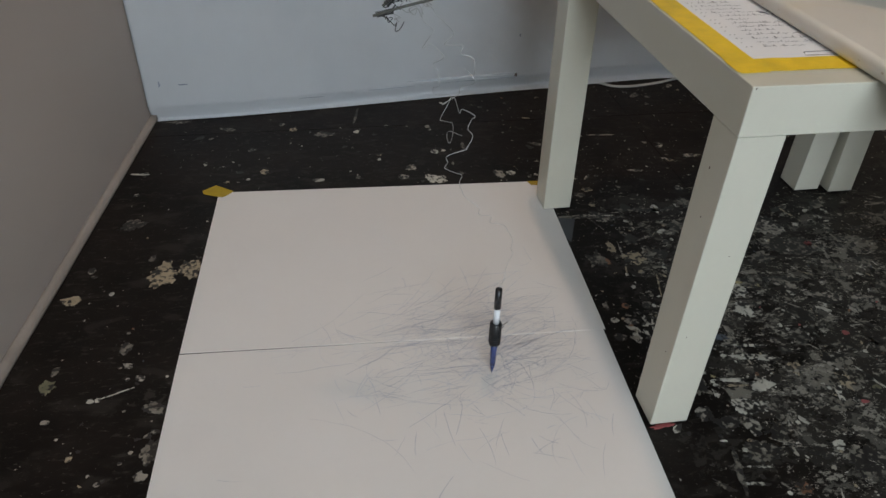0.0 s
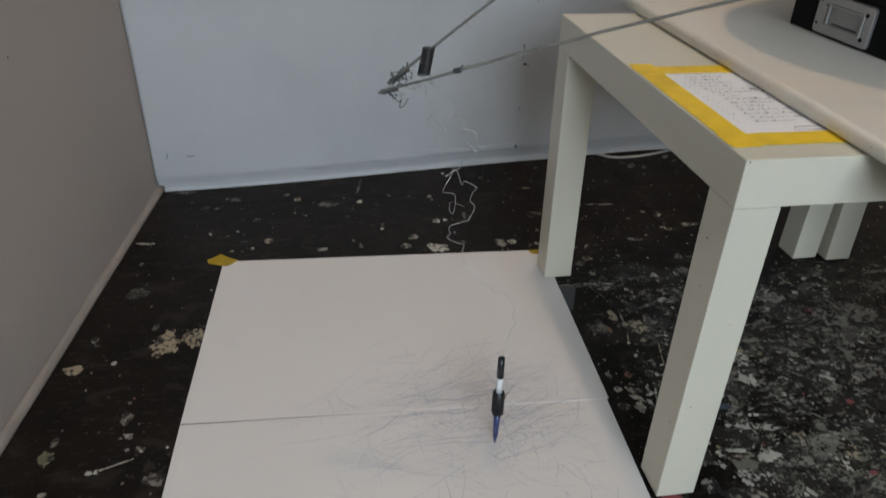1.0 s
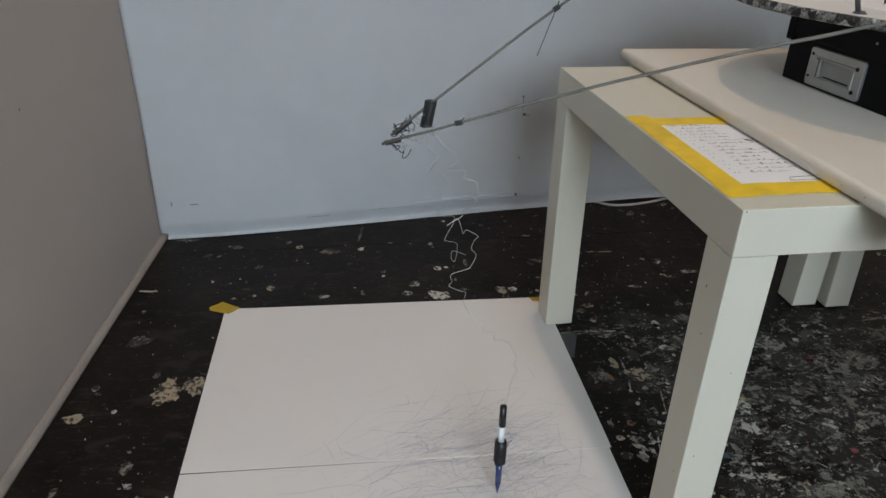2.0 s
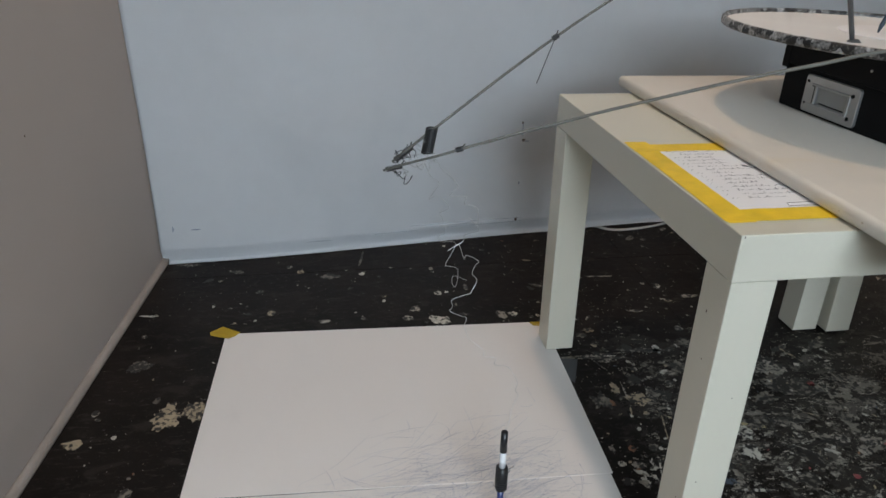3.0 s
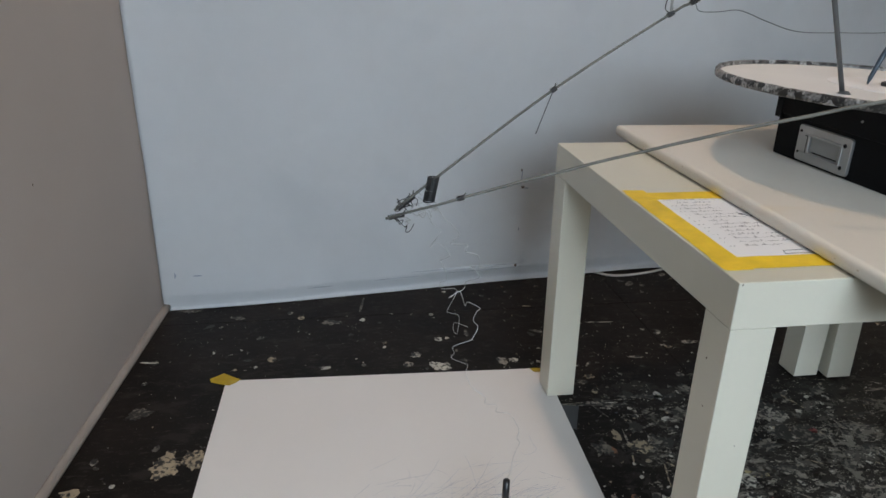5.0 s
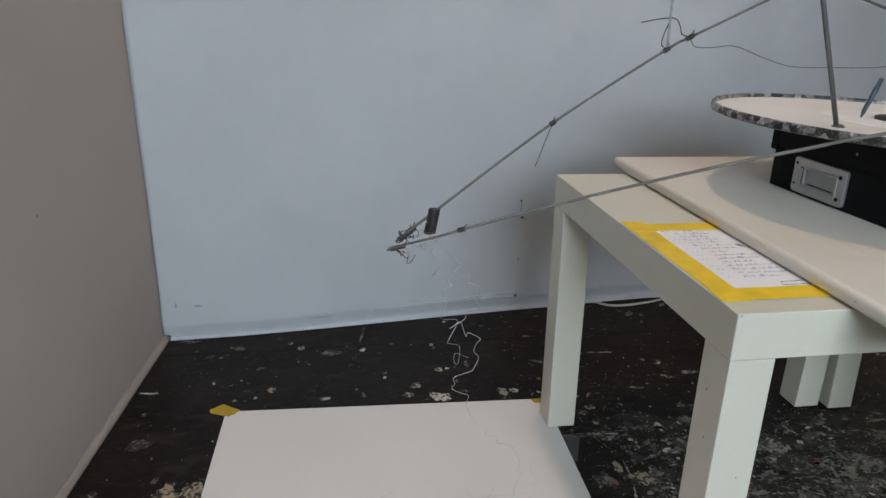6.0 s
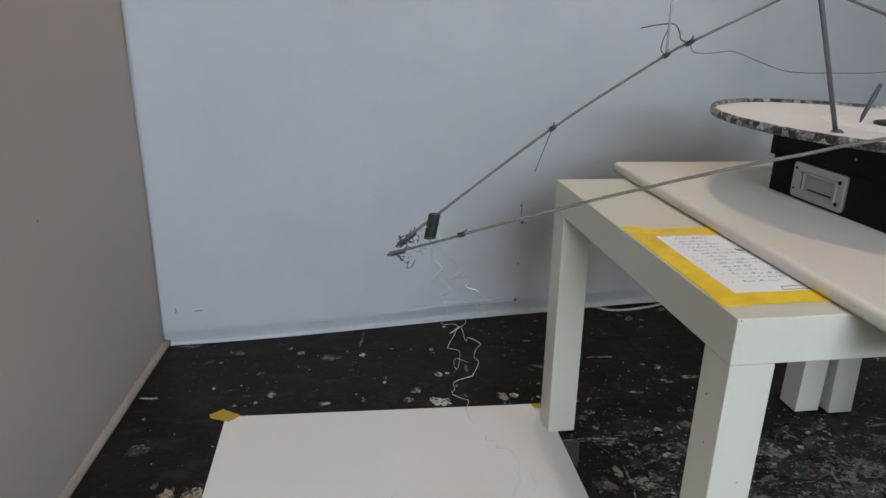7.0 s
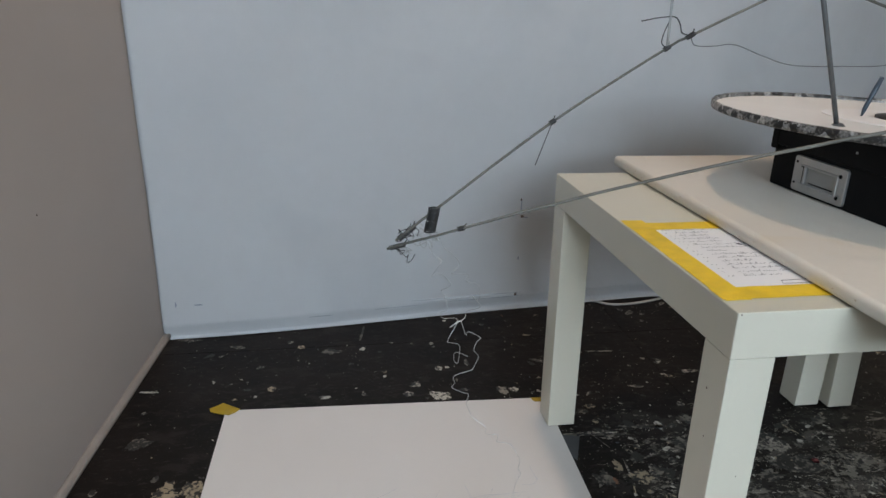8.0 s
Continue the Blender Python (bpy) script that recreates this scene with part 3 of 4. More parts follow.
bmesh.ops.transform(bm, matrix=pose(-0.0015, 0.0955, 0.0795, 0, -90, 0), verts=bm.verts)
part("stud", bm, STEEL, storage)

# ---------------- the turning disc ----------------
DISC_POSE = pose(0.409, 0.315, 0.5728, -0.5, 1.7, 0)
disc = new("round_tray")
disc.matrix_world = DISC_POSE
tagged(disc, "round white tray with a torn newsprint rim on the black box", "tray")
DR = 0.249
part("plate", lathe([(0.0, 0.0), (DR - 0.003, 0.0), (DR - 0.003, 0.006), (0.0, 0.006)], 128), DISC, disc)
bm = bmesh.new()
prof = [(-0.003, 0.0), (0.0005, 0.001), (0.0015, 0.005), (0.0008, 0.0105), (-0.001, 0.0120), (-0.0035, 0.0115), (-0.0045, 0.007), (-0.0045, 0.001)]
rings = []
for i in range(180):
    a = 2 * math.pi * i / 180
    ring = []
    for k, (dr, z) in enumerate(prof):
        j = 0.0008 * noise.noise((math.cos(a) * 18, math.sin(a) * 18, k * 0.9))
        ring.append(bm.verts.new(((DR + dr + j) * math.cos(a), (DR + dr + j) * math.sin(a), z + j * 0.8)))
    rings.append(ring)
for i in range(180):
    for k in range(len(prof)):
        bm.faces.new((rings[i][k], rings[(i + 1) % 180][k], rings[(i + 1) % 180][(k + 1) % len(prof)], rings[i][(k + 1) % len(prof)]))
bmesh.ops.recalc_face_normals(bm, faces=bm.faces)
part("rim", bm, COLLAGE, disc, "rim wrapped in black and white paper scraps", smooth=True)
bm = lathe([(0.0, 0.006), (0.10, 0.006), (0.10, 0.0068), (0.0, 0.0068)], 64)
part("inner_disc", bm, PAPER, disc)

# ---------------- the drawing machine ----------------
TRAY_Z = 0.5728 + 0.0075
machine = tagged(empty("drawing_machine", 0.40, 0.315, TRAY_Z), "spindly wire and rod drawing machine mounted on the tray", "machine")
machine_inv = machine.matrix_world.inverted()


def mpart(name, bm2, mat, label="", smooth=True, parent=None):
    bmesh.ops.transform(bm2, matrix=machine_inv, verts=bm2.verts)
    return part(name, bm2, mat, parent or machine, label, smooth)


def binding(c, d, w, name="wire_binding", turns=7, radius=0.0025):
    """Wire wound round a rod at c along d, its end left loose."""
    d = Vector(d).normalized()
    side = d.orthogonal().normalized()
    up2 = d.cross(side)
    coil2 = []
    for i in range(turns * 8 + 1):
        a = 2 * math.pi * i / 8
        wob = 1 + 0.18 * noise.noise((i * 0.31, c.x * 50, 1.0))
        coil2.append(c + d * (w * (i / (turns * 4) - 1)) + (side * math.cos(a) + up2 * math.sin(a)) * radius * wob)
    coil2.append(coil2[-1] + d * 0.003 + side * 0.0025)
    mpart(name, tube(coil2, 0.0008, 5), DARK_METAL)


TIP = Vector((-0.3127, 0.215, 0.4468))
SPRING_FOOT, SPRING_TOP = Vector((-0.2640, 0.2135, 0.4665)), Vector((-0.2588, 0.2135, 0.4960))
# the hub at the middle of the tray, the crank to its edge and the thin leaning mast
mpart("base", lathe([(0.0, 0.0), (0.026, 0.0), (0.026, 0.004), (0.007, 0.008), (0.0, 0.008)], 32, centre=(0.40, 0.315, TRAY_Z)), DARK_METAL)
mpart("post", tube([(0.40, 0.315, TRAY_Z + 0.004), (0.402, 0.315, 0.700), (0.403, 0.316, 0.98)], 0.005, 10), DARK_METAL)
mpart("crank", tube([(0.40, 0.315, 0.628), (0.33, 0.18, 0.624), (0.2794, 0.10, 0.6164)], 0.004, 8), DARK_METAL)
mpart("mast", tube([(0.2560, 0.2430, TRAY_Z - 0.002), (0.200, 0.243, 0.735), (0.175, 0.243, 0.803)], 0.0030, 10), GREY_METAL)
mpart("mast_foot", lathe([(0.0, 0.0), (0.011, 0.0), (0.011, 0.003), (0.005, 0.009), (0.0, 0.009)], 24, centre=(0.256, 0.243, TRAY_Z - 0.002)), GREY_METAL)
lower_end = Vector((0.2794, 0.10, 0.6164))


def on_lower_arm(f):
    return TIP.lerp(lower_end, f) + Vector((0, 0, 0.010 * math.sin(math.pi * f) + 0.0012 * noise.noise((f * 14, 0, 0))))


mpart("lower_arm", tube([on_lower_arm(i / 32) for i in range(33)], [0.0015 + 0.0008 * i / 32 for i in range(33)], 8), STICK, "slightly bent grey-brown rod")
start, mid1, mid2 = Vector((-0.258, 0.2150, 0.4925)), Vector((-0.1166, 0.245, 0.5881)), Vector((0.0224, 0.262, 0.6723))
bind2, apex = Vector((0.052, 0.265, 0.6869)), Vector((0.2058, 0.275, 0.7574))
mpart("upper_arm", tube(spline([TIP + Vector((0.010, 0, 0.010)), start, mid1, mid2, bind2, (0.148, 0.27, 0.7314), apex], 8), 0.0016, 8), STICK, "thin grey-brown rod")
mpart("outer_arm", tube([apex, (0.3129, 0.275, 0.726), (0.402, 0.312, 0.690)], 0.0018, 8), STICK)
slope = mid2 - mid1
for c, d, w in ((mid1, slope, 0.0035), (mid2, slope, 0.004), (bind2, slope, 0.006), (apex, slope, 0.006), (on_lower_arm(0.14), lower_end - TIP, 0.004), (on_lower_arm(0.93), lower_end - TIP, 0.014)):
    binding(c, d, w)
# link wires
mpart("link_wire", tube(spline([mid1, (-0.1238, 0.245, 0.5669), (-0.1355, 0.240, 0.5376)], 6), 0.0006, 5), GREY_METAL)
mpart("upright_wire", tube([mid2, (0.0214, 0.262, 0.728), (0.0215, 0.262, 0.79)], 0.0016, 8), PALE_WIRE, "pale upright wire")
mpart("cross_wire", tube(spline([(-0.0135, 0.262, 0.7021), (0.008, 0.261, 0.7065), (0.0279, 0.262, 0.7075), (0.036, 0.263, 0.699), (0.040, 0.264, 0.690), bind2], 5), 0.0007, 6), DARK_METAL)
mpart("cross_wire", tube(spline([mid2, (0.0150, 0.262, 0.678), (0.0165, 0.262, 0.690), (0.0215, 0.262, 0.703)], 5), 0.0006, 6), DARK_METAL)
mpart("slack_wire", tube(spline([bind2, (0.0595, 0.265, 0.676), (0.085, 0.266, 0.6755), (0.1125, 0.268, 0.6774), (0.152, 0.269, 0.665), (0.1943, 0.27, 0.6544), (0.2572, 0.27, 0.6538), (0.3317, 0.275, 0.6558), (0.402, 0.312, 0.668)], 8), 0.0005, 6), GREY_METAL)
mpart("marker", tube([(0.362, 0.335, TRAY_Z), (0.3645, 0.335, 0.590), (0.376, 0.336, 0.618), (0.383, 0.337, 0.634)], [0.0010, 0.0030, 0.0036, 0.0028], 10), MARKER, "dark slate-blue marker leaning on the tray")
# the spring and the wire wound about the tip
coil = []
for i in range(15 * 12 + 1):
    a = 2 * math.pi * i / 12
    coil.append(SPRING_FOOT.lerp(SPRING_TOP, i / 180) + Vector((0.0062 * math.cos(a), 0.0062 * math.sin(a), 0)))
mpart("spring", tube(coil, 0.0009, 5), DARK_METAL, "tight dark coil spring")
binding(TIP.lerp(start, 0.42), start - TIP, 0.012, "tip_binding", 10, 0.0028)
binding(TIP + Vector((0.012, 0, 0.003)), lower_end - TIP, 0.009, "tip_binding", 8, 0.0026)
rng = random.Random(11)
for k in range(12):
    p = TIP.lerp(start, rng.uniform(0.1, 0.75)) + Vector((rng.uniform(0.0, 0.012), rng.uniform(-0.004, 0.004), rng.uniform(-0.008, 0.004)))
    pts = [p]
    for _ in range(6):
        p = p + Vector((rng.uniform(-0.006, 0.011), rng.uniform(-0.006, 0.006), rng.uniform(-0.008, 0.0075)))
        pts.append(p)
    mpart("tangle_wire", tube(spline(pts, 5), 0.0005, 5), DARK_METAL if k % 2 else THREAD)
# the kinked wire down to the pen: curls below the tip, a clump half way, then long loose bends
PEN_TIP, PEN_TOP = Vector((-0.175, 0.115, 0.0016)), Vector((-0.176, 0.117, 0.146))
rest = [SPRING_FOOT, Vector((-0.2380, 0.216, 0.4392)), Vector((-0.2178, 0.216, 0.4027)), Vector((-0.1988, 0.216, 0.3686)), Vector((-0.2331, 0.215, 0.3443)), Vector((-0.1975, 0.213, 0.3281)), Vector((-0.2003, 0.210, 0.2986)), Vector((-0.2298, 0.200, 0.2745)), Vector((-0.2166, 0.190, 0.2516)), Vector((-0.1932, 0.175, 0.2150)), Vector((-0.1642, 0.160, 0.2064)), Vector((-0.1560, 0.140, 0.1789)), PEN_TOP]
pts = [rest[0]]
for k, (a, c) in enumerate(zip(rest, rest[1:])):
    amp = (0.006, 0.007, 0.007, 0.006, 0.005, 0.004, 0.005, 0.005, 0.004, 0.004, 0.004, 0.002)[k]
    for i in (1, 2, 3):
        pts.append(a.lerp(c, i / 4) + Vector((rng.gauss(0, 1) * amp, rng.gauss(0, 1) * amp * 0.6, rng.gauss(0, 1) * amp * 0.6)))
    pts.append(c)
mpart("hanging_thread", tube(spline(pts, 5), 0.00036, 5), THREAD, "kinked shiny wire")
# a second, shorter strand curled about the first
pts = [SPRING_FOOT + Vector((-0.002, 0, 0))]
for i in range(1, 22):
    f = i / 21
    pts.append(SPRING_FOOT.lerp(Vector((-0.222, 0.212, 0.285)), f) + Vector((0.007 * math.sin(i * 1.9) + rng.gauss(0, 0.005), 0.008 * math.cos(i * 1.9), rng.gauss(0, 0.006))))
mpart("loose_strand", tube(spline(pts, 6), 0.00028, 5), THREAD)

# the pen that hangs from the thread and touches the sheet
pen = tagged(empty("pen", *PEN_TIP), "black and clear pen bound with wire, hanging over the drawing", "pen")
up = (PEN_TOP - PEN_TIP).normalized()
turn = up.to_track_quat("Z", "Y").to_matrix().to_4x4()


def pen_piece(name, z0, z1, r0, r1, mat, label=""):
    bm2 = lathe([(0.0, z0), (r0, z0), (r1, z1), (0.0, z1)], 20)
    bmesh.ops.transform(bm2, matrix=turn, verts=bm2.verts)
    return part(name, bm2, mat, pen, label, True)


pen_piece("nib", 0.0, 0.016, 0.0006, 0.0034, PEN_BLUE, "dark blue tapering nib")
pen_piece("barrel", 0.016, 0.052, 0.0036, 0.0042, PEN_BLUE)
pen_piece("grip", 0.052, 0.088, 0.0066, 0.0066, PEN_BLACK, "black wrapped grip")
pen_piece("clear_barrel", 0.088, 0.112, 0.0042, 0.0042, PEN_CLEAR, "clear plastic barrel")
pen_piece("cap", 0.112, 0.142, 0.0046, 0.0042, PEN_BLACK)
coil = [Vector((0.0074 * math.cos(i * 0.7), 0.0074 * math.sin(i * 0.7), 0.053 + 0.034 * i / 90)) for i in range(91)]
bm = tube(coil, 0.0008, 5)
bmesh.ops.transform(bm, matrix=turn, verts=bm.verts)
part("wire_wrap", bm, DARK_METAL, pen)
bm = tube([(-0.004, 0, 0.078), (-0.018, 0.002, 0.081)], 0.0005, 5)
tube([(-0.004, 0, 0.070), (-0.016, -0.002, 0.072)], 0.0005, 5, bm)
bmesh.ops.transform(bm, matrix=turn, verts=bm.verts)
part("wire_end", bm, DARK_METAL, pen)

# ---------------- the drawing sheets on the floor ----------------
tagged(part("drawing_sheet", prism([(-0.5845, 0.2027), (-0.46, 0.1972), (-0.357, 0.1926), (0.0030, 0.1785), (-0.0175, -0.241), (-0.600, -0.217)], 0.0005, 0.0012, 0.0002), SHEET), "large off-white drawing card lying on the floor", "paper", "drawing sheets")
tagged(part("drawing_sheet", prism([(-0.5645, 0.6105), (0.0260, 0.5855), (0.0060, 0.1765), (-0.071, 0.1800), (-0.20, 0.1855), (-0.30, 0.1905), (-0.357, 0.1930), (-0.5840, 0.2040)], 0.0013, 0.0020, 0.0002), SHEET), "large off-white drawing card taped to the floor, covered in pen scratches", "paper", "drawing sheets")
# tape at its corner
bm = prism([(-0.594, 0.619), (-0.585, 0.625), (-0.5715, 0.636), (-0.564, 0.630), (-0.552, 0.621), (-0.539, 0.612), (-0.547, 0.601), (-0.558, 0.593), (-0.577, 0.601), (-0.591, 0.608)], 0.0022, 0.0025)
tagged(part("corner_tape", bm, TAPE_THIN), "torn scrap of yellow tape holding a sheet corner", "tape")
bm = prism([(-0.002, 0.587), (0.030, 0.586), (0.029, 0.569), (0.002, 0.573)], 0.0022, 0.0025)
tagged(part("corner_tape", bm, TAPE_THIN), "small piece of yellow tape under the table leg", "tape")
tagged(part("grey_card", prism([(0.0001, 0.4652), (0.0201, 0.4632), (0.0505, 0.4566), (0.0230, 0.3903), (0.0169, 0.3990), (-0.0081, 0.4030)], 0.0003, 0.0007), GREY_CARD), "scrap of grey card lying on the floor", "card")

# scratchy pen lines on the sheets
rng = random.Random(21)


def stroke(bm2, x, y, ang, length, bend, width, z):
    steps = max(4, int(length / 0.008))
    prev = None
    for i in range(steps + 1):
        w = width * (0.5 + 0.5 * math.sin(math.pi * (i + 0.3) / (steps + 0.6)))
        nx, ny = -math.sin(ang), math.cos(ang)
        pair = (bm2.verts.new((x + nx * w, y + ny * w, z)), bm2.verts.new((x - nx * w, y - ny * w, z)))
        if prev:
            bm2.faces.new((prev[0], prev[1], pair[1], pair[0]))
        prev = pair
        ang += bend * length / steps + rng.gauss(0, 0.06)
        x += math.cos(ang) * length / steps
        y += math.sin(ang) * length / steps


def in_sheet(x, y):
    return -0.52 < x < -0.03 and -0.2 < y < 0.58


for mat, count, wid in ((FAINT_INK, 190, 0.00020), (SCRATCH_INK, 270, 0.00014)):
    bm = bmesh.new()
    made = 0
    while made < count:
        kind = made % 6
        x, y = rng.gauss(-0.165, 0.110), rng.gauss(0.130, 0.075)
        ang, ln = rng.uniform(0, 2 * math.pi), rng.uniform(0.012, 0.06)
        bend = rng.gauss(0, 9)
        if kind < 3:                      # long sweeps across the pen's swing
            x, y = rng.gauss(-0.205, 0.095), rng.gauss(0.175, 0.055)
            ang, ln, bend = rng.gauss(0.20, 0.24), rng.uniform(0.05, 0.17), rng.gauss(0, 2.5)
        elif kind == 3:                   # steep hooks back and forth
            ang, ln, bend = rng.gauss(-0.95, 0.4), rng.uniform(0.02, 0.07), rng.gauss(0, 12)
        if not in_sheet(x, y) or not in_sheet(x + ln * math.cos(ang), y + ln * math.sin(ang)):
            continue
        stroke(bm, x, y, ang, ln, bend + (40 if rng.random() < 0.06 else 0), wid * rng.uniform(0.5, 1.25), 0.00215)
        made += 1
    for v in bm.verts:
        if v.co.y < 0.1905 - 0.043 * (v.co.x + 0.3):
            v.co.z = 0.00135
    tagged(part("pen_scratches", bm, mat), "tangle of fine scratchy pen lines on the card", "drawing", kind="stuff")

# ---------------- the cable behind the table ----------------
cable = spline([(0.21, 1.050, 0.0035), (0.280, 1.018, 0.0035), (0.319, 0.989, 0.0035), (0.368, 0.986, 0.0035), (0.432, 0.999, 0.0035), (0.502, 1.022, 0.0035), (0.60, 1.03, 0.0035), (0.78, 1.00, 0.0035), (1.1, 0.90, 0.0035)], 10)
tagged(part("cable", tube(cable, 0.0032, 8), CABLE, smooth=True), "thin white electric cable lying on the floor", "cable")

# ---------------- the ceiling lamp ----------------
lamp = tagged(empty("ceiling_lamp", 0.09, 0.66, H), "round ceiling lamp with a warm glow", "lamp")
part("mount", lathe([(0.0, -0.05), (0.09, -0.05), (0.09, 0.0), (0.0, 0.0)], 48), LACQUER, lamp)
part("diffuser", lathe([(0.0, -0.075), (0.06, -0.07), (0.08, -0.05), (0.0, -0.05)], 48), LAMP_GLASS, lamp, "glowing diffuser")

# ---------------- old paint on the floor ----------------
splat_count = 0


def splat(x, y, a, b, ang, paint, rag):
    """A blot of dried paint, half-axes a and b, turned by ang degrees; rag: how torn its outline is."""
    global splat_count
    splat_count += 1
    s = splat_count * 1.37
    rag = max(rag, 0.34)
    n = 72 if max(a, b) > 0.008 else 24
    long = max(a, b) / min(a, b)
    bm2 = bmesh.new()
    ca, sa = math.cos(radians(ang)), math.sin(radians(ang))
    top, low = [], []
    for i in range(n):
        t = 2 * math.pi * i / n
        cx, cy = math.cos(t), math.sin(t)
        r = 1 + rag * (0.9 * noise.noise((cx * 1.3 + s, cy * 1.3, s)) + 0.7 * noise.noise((cx * 4 + s, cy * 4, s)) + 0.35 * noise.noise((cx * 8, cy * 8, s)) + 0.16 * noise.noise((cx * 20, cy * 20, s)))
        u, v = a * r * cx, b * r * cy
        top.append(bm2.verts.new((x + u * ca - v * sa, y + u * sa + v * ca, 0.00045)))
        k = 1.02
        low.append(bm2.verts.new((x + k * (u * ca - v * sa), y + k * (u * sa + v * ca), 0.00005)))
    bm2.faces.new(top)
    for i in range(n):
        bm2.faces.new((low[i], low[(i + 1) % n], top[(i + 1) % n], top[i]))
    return part("paint_splat", bm2, PAINT[paint], floor)


splat(-0.628, 0.385, 0.0210, 0.0281, -8, "cream", 0.5)
splat(-0.589, 0.393, 0.0169, 0.0201, -9, "cream", 0.5)
splat(-0.751, 0.336, 0.0144, 0.0094, -6, "cream", 0.15)
splat(-0.697, 0.524, 0.0160, 0.0156, -6, "dim", 0.5)
splat(-0.714, 0.694, 0.0162, 0.0031, -6, "white", 0.15)
splat(-0.737, 0.406, 0.0051, 0.0075, -6, "grey", 0.15)
splat(-0.730, 0.389, 0.0041, 0.0030, -7, "dim", 0.15)
splat(-0.697, 0.345, 0.0036, 0.0044, -8, "white", 0.15)
splat(-0.658, 0.256, 0.0025, 0.0029, -11, "grey", 0.15)
splat(-0.738, 0.193, 0.0046, 0.0081, -6, "dim", 0.15)
splat(-0.741, 0.165, 0.0092, 0.0113, -9, "olive", 0.5)
splat(-0.629, 0.167, 0.0071, 0.0053, -8, "white", 0.15)
splat(-0.644, 0.166, 0.0025, 0.0034, -11, "white", 0.15)
splat(-0.595, 0.166, 0.0021, 0.0024, -14, "white", 0.15)
splat(-0.683, 0.134, 0.0040, 0.0034, -7, "white", 0.15)
splat(-0.674, 0.135, 0.0040, 0.0034, -7, "white", 0.15)
splat(-0.653, 0.144, 0.0221, 0.0010, 21, "white", 0.15)
splat(-0.729, 0.107, 0.0060, 0.0035, -5, "grey", 0.15)
splat(-0.688, 0.047, 0.0036, 0.0039, -16, "cream", 0.15)
splat(-0.650, 0.007, 0.0035, 0.0029, -8, "grey", 0.15)
splat(-0.604, 0.113, 0.0121, 0.0101, -7, "dim", 0.5)
splat(-0.598, 0.046, 0.0096, 0.0175, -9, "dim", 0.5)
splat(-0.605, 0.011, 0.0076, 0.0063, -8, "grey", 0.5)
splat(-0.630, 0.033, 0.0030, 0.0024, -9, "grey", 0.15)
splat(-0.620, 0.047, 0.0025, 0.0024, -11, "grey", 0.15)
splat(-0.709, 0.078, 0.0016, 0.0017, -18, "white", 0.15)
splat(-0.657, 0.225, 0.0072, 0.0111, -8, "dim", 0.5)
splat(-0.597, 0.075, 0.0059, 0.0036, -10, "grey", 0.15)
splat(-0.669, 0.902, 0.0205, 0.0052, -4, "grey", 0.5)
splat(-0.458, 0.872, 0.0062, 0.0067, -5, "grey", 0.15)
splat(-0.434, 0.846, 0.0067, 0.0077, -4, "cream", 0.15)
splat(-0.371, 0.818, 0.0201, 0.0103, -6, "dim", 0.5)
splat(-0.302, 0.896, 0.0026, 0.0349, -11, "dim", 0.15)
splat(-0.306, 0.824, 0.0061, 0.0068, -5, "white", 0.15)
splat(-0.487, 0.679, 0.0072, 0.0096, -4, "cream", 0.15)
splat(-0.531, 0.680, 0.0051, 0.0051, -6, "grey", 0.15)
splat(-0.516, 0.654, 0.0031, 0.0040, -9, "white", 0.15)
splat(-0.388, 0.638, 0.0102, 0.0060, -6, "white", 0.15)
splat(-0.230, 0.631, 0.0107, 0.0086, -8, "grey", 0.5)
splat(-0.212, 0.665, 0.0097, 0.0092, -6, "grey", 0.5)
splat(-0.171, 0.618, 0.0182, 0.0153, -6, "white", 0.5)
splat(-0.157, 0.723, 0.0076, 0.0082, -4, "white", 0.15)
splat(-0.095, 0.741, 0.0046, 0.0145, 0, "grey", 0.15)
splat(-0.046, 0.623, 0.0092, 0.0129, -6, "grey", 0.5)
splat(-0.023, 0.624, 0.0075, 0.0089, -4, "white", 0.5)
splat(-0.024, 0.913, 0.0051, 0.0058, -6, "grey", 0.15)
splat(-0.108, 0.944, 0.0041, 0.0042, 0, "white", 0.15)
splat(-0.155, 0.833, 0.0046, 0.0057, -6, "grey", 0.15)
splat(-0.269, 0.703, 0.0030, 0.0047, -9, "white", 0.15)
splat(-0.121, 0.634, 0.0092, 0.0041, -6, "grey", 0.15)
splat(-0.314, 0.639, 0.0046, 0.0045, -6, "grey", 0.15)
splat(0.104, 0.548, 0.0096, 0.0073, -6, "cream", 0.15)
splat(0.096, 0.498, 0.0050, 0.0069, -6, "cream", 0.15)
splat(0.206, 0.471, 0.0070, 0.0133, -4, "white", 0.15)
splat(0.201, 0.758, 0.0305, 0.0027, -5, "grey", 0.15)
splat(0.308, 0.639, 0.0061, 0.0062, -5, "cream", 0.15)
splat(0.357, 0.654, 0.0178, 0.0060, -7, "grey", 0.5)
splat(0.223, 0.607, 0.0127, 0.0043, -7, "grey", 0.15)
splat(0.059, 0.332, 0.0120, 0.0108, -7, "orange", 0.5)
splat(0.111, 0.337, 0.0170, 0.0156, -7, "cream", 0.5)
splat(0.079, 0.458, 0.0553, 0.0046, -7, "dim", 0.5)
splat(0.185, 0.471, 0.0468, 0.0055, -6, "dim", 0.5)
splat(0.027, 0.194, 0.0060, 0.0056, -9, "white", 0.15)
splat(0.023, 0.160, 0.0080, 0.0085, -11, "grey", 0.5)
splat(0.046, 0.155, 0.0064, 0.0097, -4, "white", 0.5)
